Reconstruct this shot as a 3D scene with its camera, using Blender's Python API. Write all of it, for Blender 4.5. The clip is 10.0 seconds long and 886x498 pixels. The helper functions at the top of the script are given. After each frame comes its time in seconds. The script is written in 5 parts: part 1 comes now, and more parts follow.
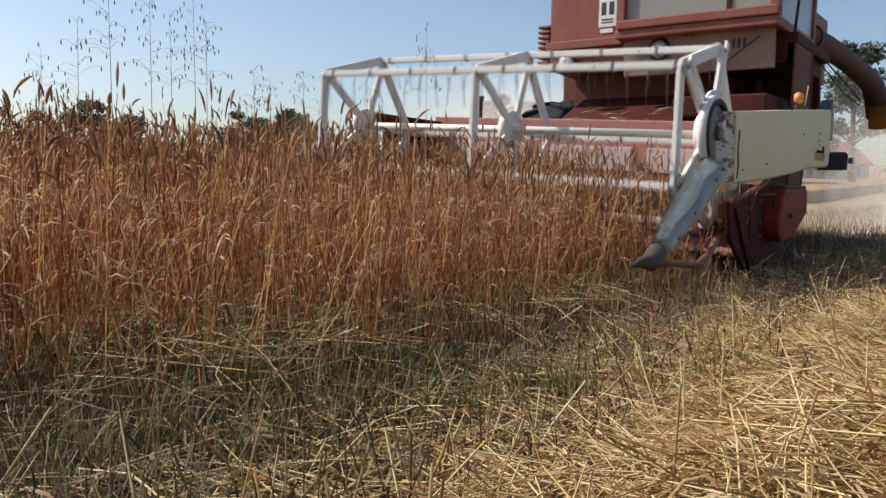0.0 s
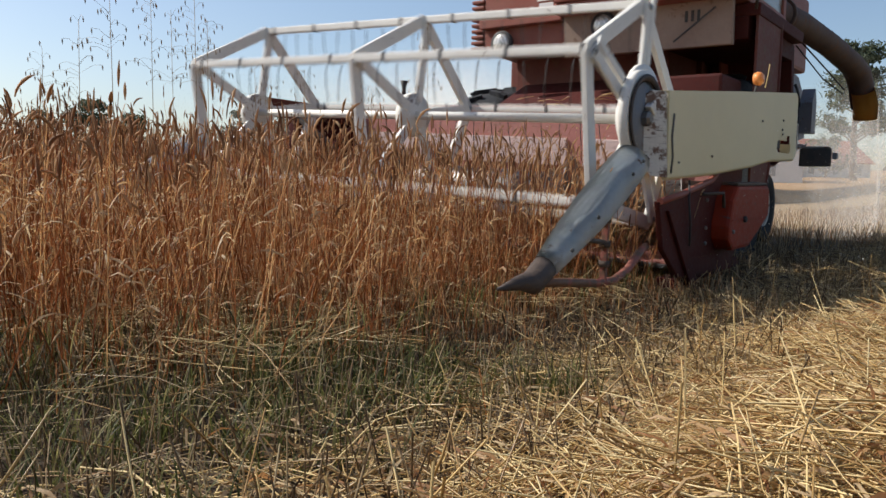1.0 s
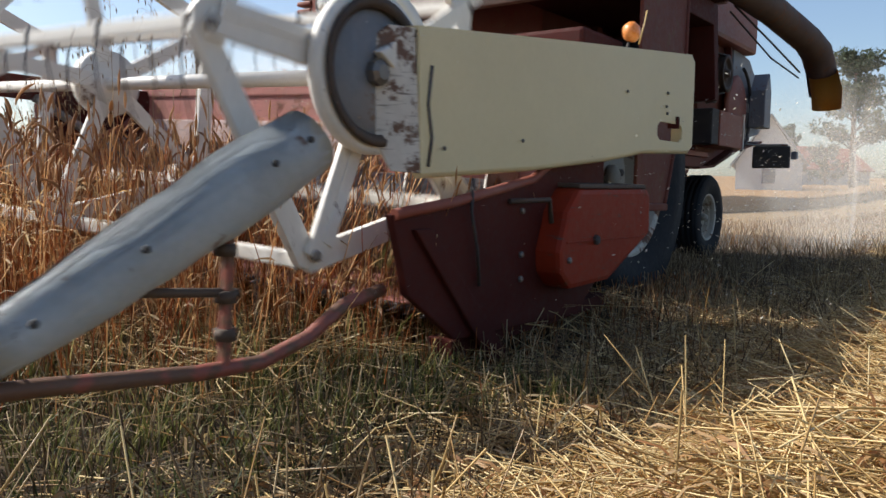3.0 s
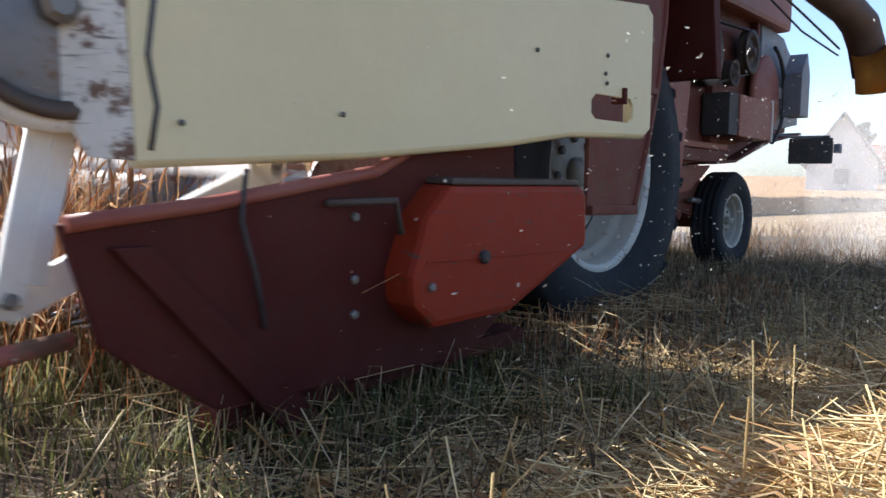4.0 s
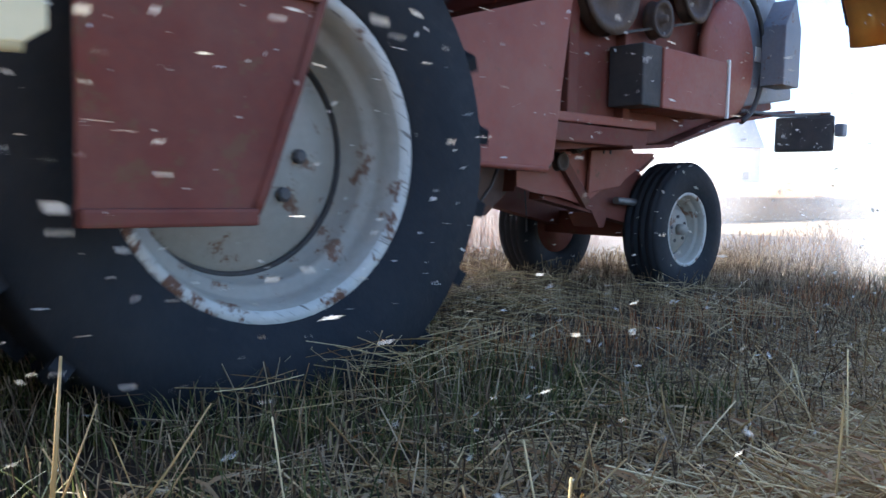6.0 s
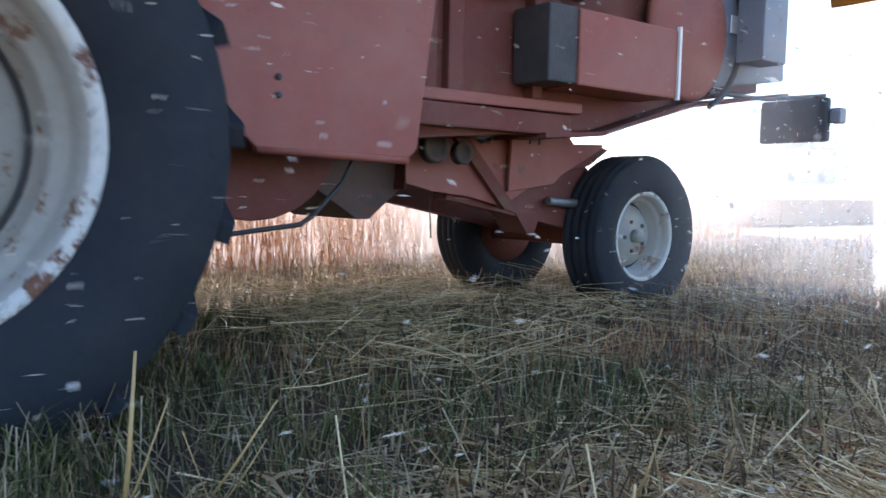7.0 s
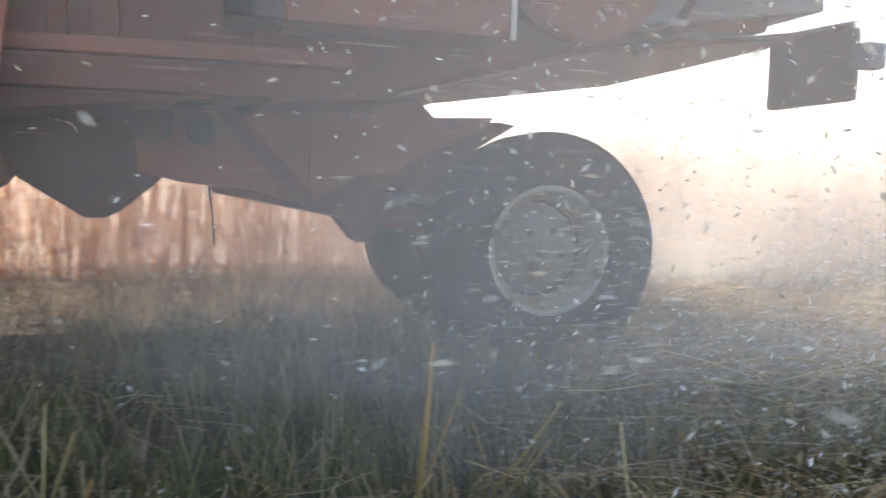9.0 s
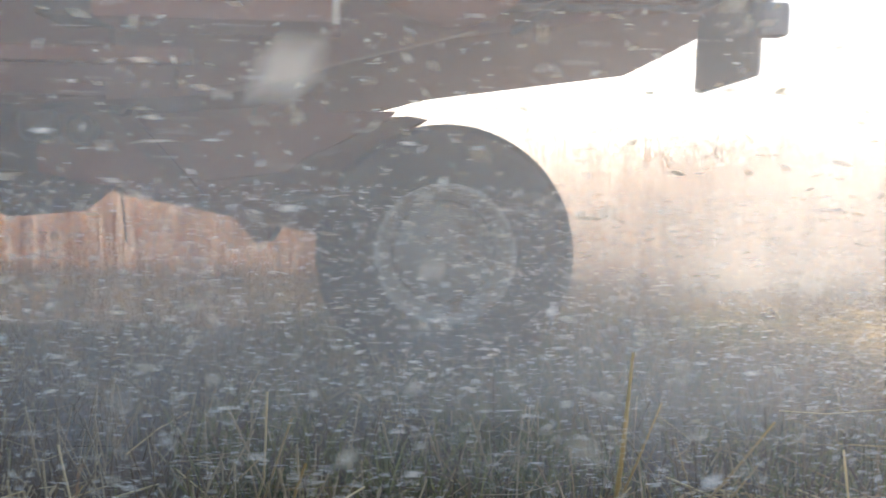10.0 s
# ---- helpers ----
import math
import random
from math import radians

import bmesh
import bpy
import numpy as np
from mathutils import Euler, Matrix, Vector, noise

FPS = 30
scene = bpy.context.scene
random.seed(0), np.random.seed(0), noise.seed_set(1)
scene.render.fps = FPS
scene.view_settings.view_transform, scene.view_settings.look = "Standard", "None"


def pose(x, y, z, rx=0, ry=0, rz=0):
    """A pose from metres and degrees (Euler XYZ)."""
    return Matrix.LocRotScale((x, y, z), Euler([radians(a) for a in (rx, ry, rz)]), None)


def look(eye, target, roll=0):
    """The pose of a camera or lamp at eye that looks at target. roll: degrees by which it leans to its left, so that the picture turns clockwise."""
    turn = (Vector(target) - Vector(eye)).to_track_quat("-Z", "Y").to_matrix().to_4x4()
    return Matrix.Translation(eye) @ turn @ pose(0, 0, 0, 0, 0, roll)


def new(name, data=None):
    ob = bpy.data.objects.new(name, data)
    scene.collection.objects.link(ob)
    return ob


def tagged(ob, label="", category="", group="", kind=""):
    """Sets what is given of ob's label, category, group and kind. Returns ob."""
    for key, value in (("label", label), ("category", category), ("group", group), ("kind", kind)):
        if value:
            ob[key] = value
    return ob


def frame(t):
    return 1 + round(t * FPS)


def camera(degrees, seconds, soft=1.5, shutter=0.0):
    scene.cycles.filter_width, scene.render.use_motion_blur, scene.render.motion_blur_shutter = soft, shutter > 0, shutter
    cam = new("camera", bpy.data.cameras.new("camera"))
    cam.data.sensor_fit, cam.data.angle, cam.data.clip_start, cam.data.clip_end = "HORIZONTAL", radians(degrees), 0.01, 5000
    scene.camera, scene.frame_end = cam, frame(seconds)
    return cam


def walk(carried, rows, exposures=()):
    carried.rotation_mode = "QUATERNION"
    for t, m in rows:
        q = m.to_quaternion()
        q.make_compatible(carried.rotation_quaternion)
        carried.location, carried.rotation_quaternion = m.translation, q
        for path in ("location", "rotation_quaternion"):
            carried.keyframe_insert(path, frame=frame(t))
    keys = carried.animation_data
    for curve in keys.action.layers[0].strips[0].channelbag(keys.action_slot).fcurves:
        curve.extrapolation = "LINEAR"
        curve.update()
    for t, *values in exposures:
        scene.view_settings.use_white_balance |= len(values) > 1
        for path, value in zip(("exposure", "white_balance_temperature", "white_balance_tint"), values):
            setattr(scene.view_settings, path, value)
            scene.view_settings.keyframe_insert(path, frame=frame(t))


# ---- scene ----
# The place is laid out in field coordinates: f runs along the machine's way, l to the machine's left, z up.
# The camera stands at f = 0, l = 0.
PSI = radians(-36.4)
AHEAD = Vector((math.sin(PSI), -math.cos(PSI), 0))
LEFT = Vector((math.cos(PSI), math.sin(PSI), 0))
EYE = 0.62
HEADING = -126.4
DRIVE = ((0.0, 0.0), (1.5, 1.75), (3.0, 3.265), (4.5, 4.945), (5.5, 6.03), (7.0, 7.69), (8.0, 8.76), (9.0, 9.82), (10.0, 10.86))


def way(t):
    """How far the machine has driven at t seconds."""
    return float(np.interp(t, [a for a, b in DRIVE], [b for a, b in DRIVE]))


def W(f, l, z=0.0):
    return Vector((0, 0, z)) + AHEAD * f + LEFT * l


def view(yaw, pitch, roll):
    return pose(0, 0, EYE, 0, 0, yaw) @ pose(0, 0, 0, 90 + pitch) @ pose(0, 0, 0, 0, 0, roll)


# ---- camera ----
cam = camera(59.1, 10.0, shutter=0.4)
PATH = ((0.0, -0.00, -4.85, 1.32), (0.5, 0.04, -4.89, 1.32), (1.0, 0.08, -4.93, 1.32), (1.5, -0.09, -4.82, 1.32), (2.0, -0.11, -4.55, 1.32),
        (2.5, -0.08, -4.35, 1.3), (3.0, 0.08, -4.35, 1.25), (3.2, 0.31, -4.40, 1.2), (4.3, 5.70, -4.25, 1.15), (4.5, 6.02, -4.22, 1.28), (5.0, 7.42, -4.15, 1.27),
        (5.5, 8.21, -4.20, 1.18), (5.7, 9.20, -4.25, 1.18), (6.8, 13.39, -4.35, 1.12), (7.0, 14.96, -4.30, 1.26), (7.5, 17.72, -4.42, 1.35), (8.0, 20.66, -4.48, 1.22),
        (8.5, 25.12, -4.50, 1.34), (9.0, 36.02, -4.55, 1.4), (9.5, 45.50, -4.45, 1.1), (10.0, 50.57, -4.50, 1.2))
EXPOSE = ((0.0, 0.42, 6250, 10), (3.2, 0.72, 6250, 10), (4.3, 1.75, 5500, 12), (5.0, 2.1, 5400, 12), (5.7, 2.2, 5300, 12), (7.0, 2.75, 5500, 12), (8.0, 2.98, 5600, 12),
          (8.5, 2.75, 6200, 12), (9.0, 2.5, 6800, 11), (10.0, 2.4, 6900, 11))
walk(cam, [(t, view(yaw, pitch, roll)) for t, yaw, pitch, roll in PATH], EXPOSE)

# ---- world and sun ----
TO_SUN = (AHEAD * 0.18 - LEFT * 0.50).normalized()
ELEVATION = radians(44.0)
world = bpy.data.worlds.new("summer_sky")
scene.world = world
world.use_nodes = True
wn = world.node_tree
sky = wn.nodes.new("ShaderNodeTexSky")
sky.sky_type = "NISHITA"
sky.sun_disc = False
sky.sun_elevation = ELEVATION
sky.sun_rotation = math.atan2(TO_SUN.x, TO_SUN.y)
sky.dust_density = 1.5
sky.air_density = 1.0
wn.links.new(sky.outputs[0], wn.nodes["Background"].inputs[0])
wn.nodes["Background"].inputs[1].default_value = 0.10
sun_data = bpy.data.lights.new("sun", "SUN")
sun_data.energy = 4.2
sun_data.angle = radians(0.53)
sun_data.color = (1.0, 0.95, 0.86)
sun = new("sun", sun_data)
SUN_WAY = TO_SUN * math.cos(ELEVATION) + Vector((0, 0, math.sin(ELEVATION)))
sun.matrix_world = look(SUN_WAY * 50, (0, 0, 0))


# ---- materials ----
def material(name, colours, rough=0.6, metal=0.0, grain=40.0, bump=0.1, island=0.0, dust=0.0, rust=0.0, scratch=0.0,
             translucent=0.0, patch=2.5, gloss=0.5):
    """colours: dark and light base colour, mixed by noise at two scales, by the piece's island, or both."""
    m = bpy.data.materials.new(name)
    m.use_nodes = True
    nt = m.node_tree
    b = nt.nodes["Principled BSDF"]
    b.inputs["Metallic"].default_value = metal
    b.inputs["Specular IOR Level"].default_value = gloss
    tc = nt.nodes.new("ShaderNodeTexCoord")

    def noise_node(scale, detail=4.0, rough_=0.6):
        n = nt.nodes.new("ShaderNodeTexNoise")
        n.inputs["Scale"].default_value = scale
        n.inputs["Detail"].default_value = detail
        n.inputs["Roughness"].default_value = rough_
        nt.links.new(tc.outputs["Object"], n.inputs["Vector"])
        return n.outputs["Fac"]

    def maths(op, a, c):
        n = nt.nodes.new("ShaderNodeMath")
        n.operation = op
        for i, v in ((0, a), (1, c)):
            if isinstance(v, (int, float)):
                n.inputs[i].default_value = v
            else:
                nt.links.new(v, n.inputs[i])
        return n.outputs[0]

    def ramp(fac, stops):
        n = nt.nodes.new("ShaderNodeValToRGB")
        e = n.color_ramp.elements
        while len(e) < len(stops):
            e.new(0.5)
        for s, (p, c) in zip(e, stops):
            s.position, s.color = p, (*c, 1) if len(c) == 3 else c
        nt.links.new(fac, n.inputs[0])
        return n.outputs[0]

    def mix(fac, a, c):
        n = nt.nodes.new("ShaderNodeMix")
        n.data_type = "RGBA"
        nt.links.new(fac, n.inputs[0])
        nt.links.new(a, n.inputs[6])
        if isinstance(c, tuple):
            n.inputs[7].default_value = (*c, 1)
        else:
            nt.links.new(c, n.inputs[7])
        return n.outputs[2]

    big = noise_node(patch)
    fine = noise_node(grain, 3.0)
    value = maths("ADD", maths("MULTIPLY", big, 0.55), maths("MULTIPLY", fine, 0.45))
    if island:
        geo = nt.nodes.new("ShaderNodeNewGeometry")
        value = maths("ADD", maths("MULTIPLY", value, 1 - island), maths("MULTIPLY", geo.outputs["Random Per Island"], island))
    n = len(colours)
    colour = ramp(value, [(0.22 + 0.56 * i / max(1, n - 1), c) for i, c in enumerate(colours)])
    if rust:
        spots = ramp(noise_node(9.0, 8.0, 0.72), [(0.62 - 0.2 * rust, (0, 0, 0)), (0.68 - 0.2 * rust, (1, 1, 1))])
        colour = mix(spots, colour, (0.11, 0.045, 0.022))
    if scratch:
        st = nt.nodes.new("ShaderNodeMapping")
        st.inputs["Scale"].default_value = (3, 3, 26)
        nt.links.new(tc.outputs["Object"], st.inputs["Vector"])
        sn = nt.nodes.new("ShaderNodeTexNoise")
        sn.inputs["Scale"].default_value = 4.0
        sn.inputs["Detail"].default_value = 6.0
        nt.links.new(st.outputs[0], sn.inputs["Vector"])
        colour = mix(ramp(sn.outputs["Fac"], [(0.66 - 0.1 * scratch, (0, 0, 0)), (0.70, (0.8, 0.8, 0.8))]), colour, (0.07, 0.055, 0.045))
    if dust:
        veil = ramp(noise_node(3.3, 6.0, 0.65), [(0.3, (0, 0, 0)), (0.75, (dust, dust, dust))])
        colour = mix(veil, colour, (0.36, 0.27, 0.19))
    nt.links.new(colour, b.inputs["Base Color"])
    nt.links.new(ramp(fine, [(0.3, (rough - 0.1,) * 3), (0.7, (min(1, rough + 0.12),) * 3)]), b.inputs["Roughness"])
    if bump:
        bn = nt.nodes.new("ShaderNodeBump")
        bn.inputs["Strength"].default_value = bump
        bn.inputs["Distance"].default_value = 0.01
        nt.links.new(fine, bn.inputs["Height"])
        nt.links.new(bn.outputs[0], b.inputs["Normal"])
    if translucent:
        tr = nt.nodes.new("ShaderNodeBsdfTranslucent")
        nt.links.new(colour, tr.inputs["Color"])
        mx = nt.nodes.new("ShaderNodeMixShader")
        mx.inputs[0].default_value = translucent
        nt.links.new(b.outputs[0], mx.inputs[1])
        nt.links.new(tr.outputs[0], mx.inputs[2])
        nt.links.new(mx.outputs[0], nt.nodes["Material Output"].inputs["Surface"])
    return m


RED = material("faded_red_paint", ((0.19, 0.045, 0.029), (0.26, 0.066, 0.043)), 0.55, dust=0.20, rust=0.05, bump=0.05, gloss=0.3)
FADED = material("sun_bleached_red_paint", ((0.32, 0.10, 0.085), (0.46, 0.19, 0.16)), 0.6, dust=0.30, rust=0.10, scratch=0.4, bump=0.05, gloss=0.3)
PINK = material("worn_pinkish_sheet", ((0.50, 0.34, 0.31), (0.68, 0.52, 0.48)), 0.5, dust=0.25, rust=0.12, scratch=0.7, bump=0.06)
HULL = material("weathered_red_paint", ((0.085, 0.020, 0.014), (0.155, 0.038, 0.026)), 0.65, dust=0.14, rust=0.25, bump=0.1, gloss=0.2)
ORANGE = material("orange_red_paint", ((0.18, 0.015, 0.0035), (0.265, 0.026, 0.006)), 0.6, dust=0.03, rust=-0.05, scratch=0.25, bump=0.06, gloss=0.2)
# grimy red, its base darkened further to put deep shade into the colour
DARKRED = material("grimy_shaded_red_paint", ((0.034, 0.006, 0.005), (0.085, 0.012, 0.009)), 0.7, dust=0.05, rust=0.0, bump=0.12, gloss=0.15)
CREAM = material("cream_paint", ((0.62, 0.53, 0.29), (0.70, 0.61, 0.37)), 0.45, dust=0.12, rust=-0.35, bump=0.03, patch=1.5)
WHITE = material("chipped_white_paint", ((0.68, 0.65, 0.58), (0.84, 0.81, 0.75)), 0.5, dust=0.25, rust=0.02, bump=0.05)
SCUFF = material("scuffed_white_paint", ((0.55, 0.52, 0.45), (0.75, 0.72, 0.65)), 0.5, dust=0.3, rust=0.55, scratch=1.0, bump=0.1)
TUBE = material("blue_grey_sheet_steel", ((0.33, 0.38, 0.40), (0.50, 0.55, 0.57)), 0.45, metal=0.0, dust=0.28, rust=0.05, bump=0.10, gloss=0.35)
RUST = material("rusty_iron", ((0.03, 0.021, 0.017), (0.085, 0.056, 0.042)), 0.7, metal=0.2, bump=0.4, dust=0.15)
REDROD = material("worn_red_rod", ((0.16, 0.03, 0.02), (0.30, 0.07, 0.045)), 0.6, rust=0.8, bump=0.3, dust=0.2)
STEEL = material("dull_steel", ((0.14, 0.13, 0.12), (0.30, 0.28, 0.26)), 0.5, metal=0.7, bump=0.2, rust=0.3)
BLACK = material("black_rubber_and_iron", ((0.012, 0.012, 0.013), (0.035, 0.034, 0.034)), 0.7, bump=0.2, dust=0.12)
TYRE = material("dusty_tyre_rubber", ((0.008, 0.010, 0.013), (0.019, 0.022, 0.027)), 0.8, bump=0.25, dust=0.04, gloss=0.25)
RIM = material("pale_rim_paint", ((0.25, 0.24, 0.205), (0.39, 0.37, 0.315)), 0.65, rust=0.22, dust=0.4, bump=0.08, gloss=0.25)
FLANGE = material("scuffed_rim_edge", ((0.40, 0.39, 0.34), (0.62, 0.60, 0.54)), 0.6, rust=0.4, scratch=0.6, dust=0.2, bump=0.1, gloss=0.3)
TAN = material("dusty_tan_paint", ((0.17, 0.11, 0.08), (0.27, 0.18, 0.13)), 0.6, dust=0.5, rust=0.2)
GREY = material("blue_grey_paint", ((0.10, 0.12, 0.15), (0.20, 0.23, 0.27)), 0.6, dust=0.4, rust=0.15)
DARKPLATE = material("dark_grey_plate", ((0.035, 0.034, 0.036), (0.07, 0.068, 0.07)), 0.6, dust=0.25)
YELLOW = material("orange_yellow_canvas", ((0.62, 0.27, 0.03), (0.78, 0.40, 0.06)), 0.7, dust=0.2, bump=0.2)
AUGER = material("brown_grey_paint", ((0.055, 0.034, 0.028), (0.11, 0.066, 0.052)), 0.7, dust=0.15, rust=0.4, gloss=0.25)
AMBER = material("amber_plastic", ((0.75, 0.20, 0.03), (0.90, 0.33, 0.06)), 0.3, dust=0.35, bump=0.02)
CHROME = material("lamp_glass", ((0.45, 0.45, 0.42), (0.7, 0.7, 0.66)), 0.25, metal=0.4, dust=0.5)
PAPER = material("white_sticker", ((0.7, 0.69, 0.66), (0.8, 0.79, 0.76)), 0.5, dust=0.3, bump=0.0)
STRAWBED = material("matted_straw", ((0.16, 0.10, 0.045), (0.36, 0.24, 0.10), (0.50, 0.36, 0.17)), 0.85, grain=130, bump=0.9, patch=7, gloss=0.2)
STRAW = material("golden_straw", ((0.32, 0.18, 0.055), (0.58, 0.39, 0.15), (0.78, 0.60, 0.30)), 0.45, grain=30, bump=0.0, island=0.75, translucent=0.12)
STEM = material("wheat_stem", ((0.30, 0.10, 0.033), (0.58, 0.26, 0.095), (0.82, 0.58, 0.32)), 0.45, grain=20, bump=0.0, island=0.7, translucent=0.55, gloss=0.35)
EAR = material("wheat_ear", ((0.25, 0.11, 0.045), (0.48, 0.26, 0.115), (0.66, 0.42, 0.22)), 0.75, grain=260, bump=0.6, island=0.6, translucent=0.4)
BLADE = material("dry_wheat_leaf", ((0.30, 0.14, 0.05), (0.50, 0.30, 0.13), (0.62, 0.46, 0.26)), 0.6, grain=30, bump=0.0, island=0.75, translucent=0.5)
STUB = material("cut_stubble", ((0.10, 0.062, 0.033), (0.25, 0.165, 0.085), (0.50, 0.38, 0.22)), 0.6, grain=30, bump=0.0, island=0.8, translucent=0.2, gloss=0.3)
GRASS = material("green_grass", ((0.045, 0.055, 0.016), (0.125, 0.13, 0.035), (0.30, 0.26, 0.10)), 0.55, grain=20, bump=0.0, island=0.75, translucent=0.4, gloss=0.2)
OAT = material("wild_oat", ((0.26, 0.17, 0.09), (0.48, 0.36, 0.21)), 0.6, grain=30, bump=0.0, island=0.6, translucent=0.3)
CHAFF = material("pale_chaff", ((0.62, 0.54, 0.40), (0.85, 0.80, 0.70)), 0.7, grain=30, bump=0.0, island=0.7, translucent=0.4)
DUST = material("pale_dust", ((0.78, 0.71, 0.59), (0.93, 0.88, 0.79)), 0.9, grain=30, bump=0.0, island=0.6, translucent=0.5)
LEAF = material("tree_leaves", ((0.035, 0.050, 0.028), (0.07, 0.095, 0.05), (0.11, 0.13, 0.075)), 0.7, grain=5, bump=0.0, island=0.7, translucent=0.25)
BARK = material("pine_bark", ((0.07, 0.05, 0.04), (0.16, 0.11, 0.085)), 0.9, grain=30, bump=0.6)
PLASTER = material("pale_plaster", ((0.48, 0.49, 0.50), (0.62, 0.62, 0.61)), 0.9, bump=0.1)
ROOF = material("red_roof_tiles", ((0.30, 0.09, 0.06), (0.42, 0.15, 0.10)), 0.85, bump=0.3)
ROOFGREY = material("grey_roof_sheet", ((0.24, 0.25, 0.26), (0.34, 0.35, 0.36)), 0.7, bump=0.1)
FARCROP = material("ripe_field", ((0.20, 0.11, 0.05), (0.33, 0.20, 0.095), (0.44, 0.29, 0.15)), 0.9, grain=14, bump=0.6, patch=0.3, gloss=0.2)
glass = bpy.data.materials.new("dusty_glass")
glass.use_nodes = True
gb = glass.node_tree.nodes["Principled BSDF"]
gb.inputs["Base Color"].default_value = (0.42, 0.40, 0.34, 1)
gb.inputs["Roughness"].default_value = 0.2
gb.inputs["Transmission Weight"].default_value = 0.35


# ---- builders ----
def part(name, bm, mat, parent=None, label=""):
    """Links a bmesh as one mesh object, under a thing or a part."""
    me = bpy.data.meshes.new(name)
    bm.normal_update()
    bm.to_mesh(me)
    bm.free()
    for m in (mat if isinstance(mat, (list, tuple)) else (mat,)):
        me.materials.append(m)
    ob = new(name, me)
    if parent:
        ob.parent = parent
    if label:
        ob["label"] = label
    return ob


def thing(name, label, category, group="", kind="", at=None):
    ob = new(name)
    ob.empty_display_size = 0.2
    if at is not None:
        ob.matrix_basis = at
    return tagged(ob, label, category, group, kind)


def rounded(bm, width, segments=2, edges=None):
    bmesh.ops.bevel(bm, geom=edges or list(bm.edges), offset=width, segments=segments, affect="EDGES", profile=0.6, clamp_overlap=True)
    return bm


def box(bm, x0, x1, y0, y1, z0, z1):
    m = Matrix.LocRotScale(((x0 + x1) / 2, (y0 + y1) / 2, (z0 + z1) / 2), None, (abs(x1 - x0), abs(y1 - y0), abs(z1 - z0)))
    bmesh.ops.create_cube(bm, size=1.0, matrix=m)
    return bm


def block(x0, x1, y0, y1, z0, z1, edge=0.01):
    return rounded(box(bmesh.new(), x0, x1, y0, y1, z0, z1), edge)


def slab(points, y0, y1, edge=0.0, holes=()):
    """A plate with the outline points (x, z), from y0 to y1; holes are outlines cut through it."""
    bm = bmesh.new()
    loops = [points, *holes]
    if holes:
        edges = []
        for loop in loops:
            vs = [bm.verts.new((x, y0, z)) for x, z in loop]
            edges += [bm.edges.new((vs[i], vs[(i + 1) % len(vs)])) for i in range(len(vs))]
        bmesh.ops.triangle_fill(bm, use_beauty=True, edges=edges)
    else:
        bm.faces.new([bm.verts.new((x, y0, z)) for x, z in points])
    got = bmesh.ops.extrude_face_region(bm, geom=list(bm.faces))
    bmesh.ops.translate(bm, vec=(0, y1 - y0, 0), verts=[v for v in got["geom"] if isinstance(v, bmesh.types.BMVert)])
    bmesh.ops.recalc_face_normals(bm, faces=list(bm.faces))
    if edge:
        sharp = [e for e in bm.edges if len(e.link_faces) == 2 and e.calc_face_angle(0) > 0.6]
        rounded(bm, edge, 2, sharp)
    return bm


def pipe(bm, points, radii, sides=10, cap=True):
    """A round tube through points; radii one number or one a point."""
    pts = [Vector(p) for p in points]
    if isinstance(radii, (int, float)):
        radii = [radii] * len(pts)
    rings = []
    side = None
    for i, p in enumerate(pts):
        d = (pts[min(i + 1, len(pts) - 1)] - pts[max(i - 1, 0)]).normalized()
        if side is None:
            side = d.orthogonal().normalized()
        side = (side - d * side.dot(d)).normalized()
        up = d.cross(side)
        rings.append([bm.verts.new(p + (side * math.cos(a) + up * math.sin(a)) * radii[i])
                      for a in (2 * math.pi * k / sides for k in range(sides))])
    for a, b in zip(rings, rings[1:]):
        for k in range(sides):
            f = bm.faces.new((a[k], a[(k + 1) % sides], b[(k + 1) % sides], b[k]))
            f.smooth = True
    if cap:
        bm.faces.new(rings[0][::-1])
        bm.faces.new(rings[-1])
    return bm


def bar(bm, a, b, wide, thick, up=(0, 1, 0)):
    """A flat bar from a to b; thick is measured along up."""
    a, b = Vector(a), Vector(b)
    d = (b - a).normalized()
    u = Vector(up)
    u = (u - d * u.dot(d)).normalized()
    s = d.cross(u)
    vs = []
    for p in (a, b):
        for i, j in ((-1, -1), (1, -1), (1, 1), (-1, 1)):
            vs.append(bm.verts.new(p + s * i * wide / 2 + u * j * thick / 2))
    for f in ((3, 2, 1, 0), (4, 5, 6, 7), (0, 1, 5, 4), (1, 2, 6, 5), (2, 3, 7, 6), (3, 0, 4, 7)):
        bm.faces.new([vs[i] for i in f])
    return bm


def lathe(profile, sides=48, smooth=True, closed=False):
    """Turns (radius, y) points round the y axis."""
    bm = bmesh.new()
    rings = [[bm.verts.new((r * math.cos(a), y, r * math.sin(a))) for a in (2 * math.pi * k / sides for k in range(sides))] for r, y in profile]
    pairs = list(zip(rings, rings[1:])) + ([(rings[-1], rings[0])] if closed else [])
    for a, b in pairs:
        for k in range(sides):
            f = bm.faces.new((a[k], b[k], b[(k + 1) % sides], a[(k + 1) % sides]))
            f.smooth = smooth
    if not closed:
        for ring, flip in ((rings[0], False), (rings[-1], True)):
            f = bm.faces.new(ring[::-1] if flip else ring)
    bmesh.ops.recalc_face_normals(bm, faces=list(bm.faces))
    return bm


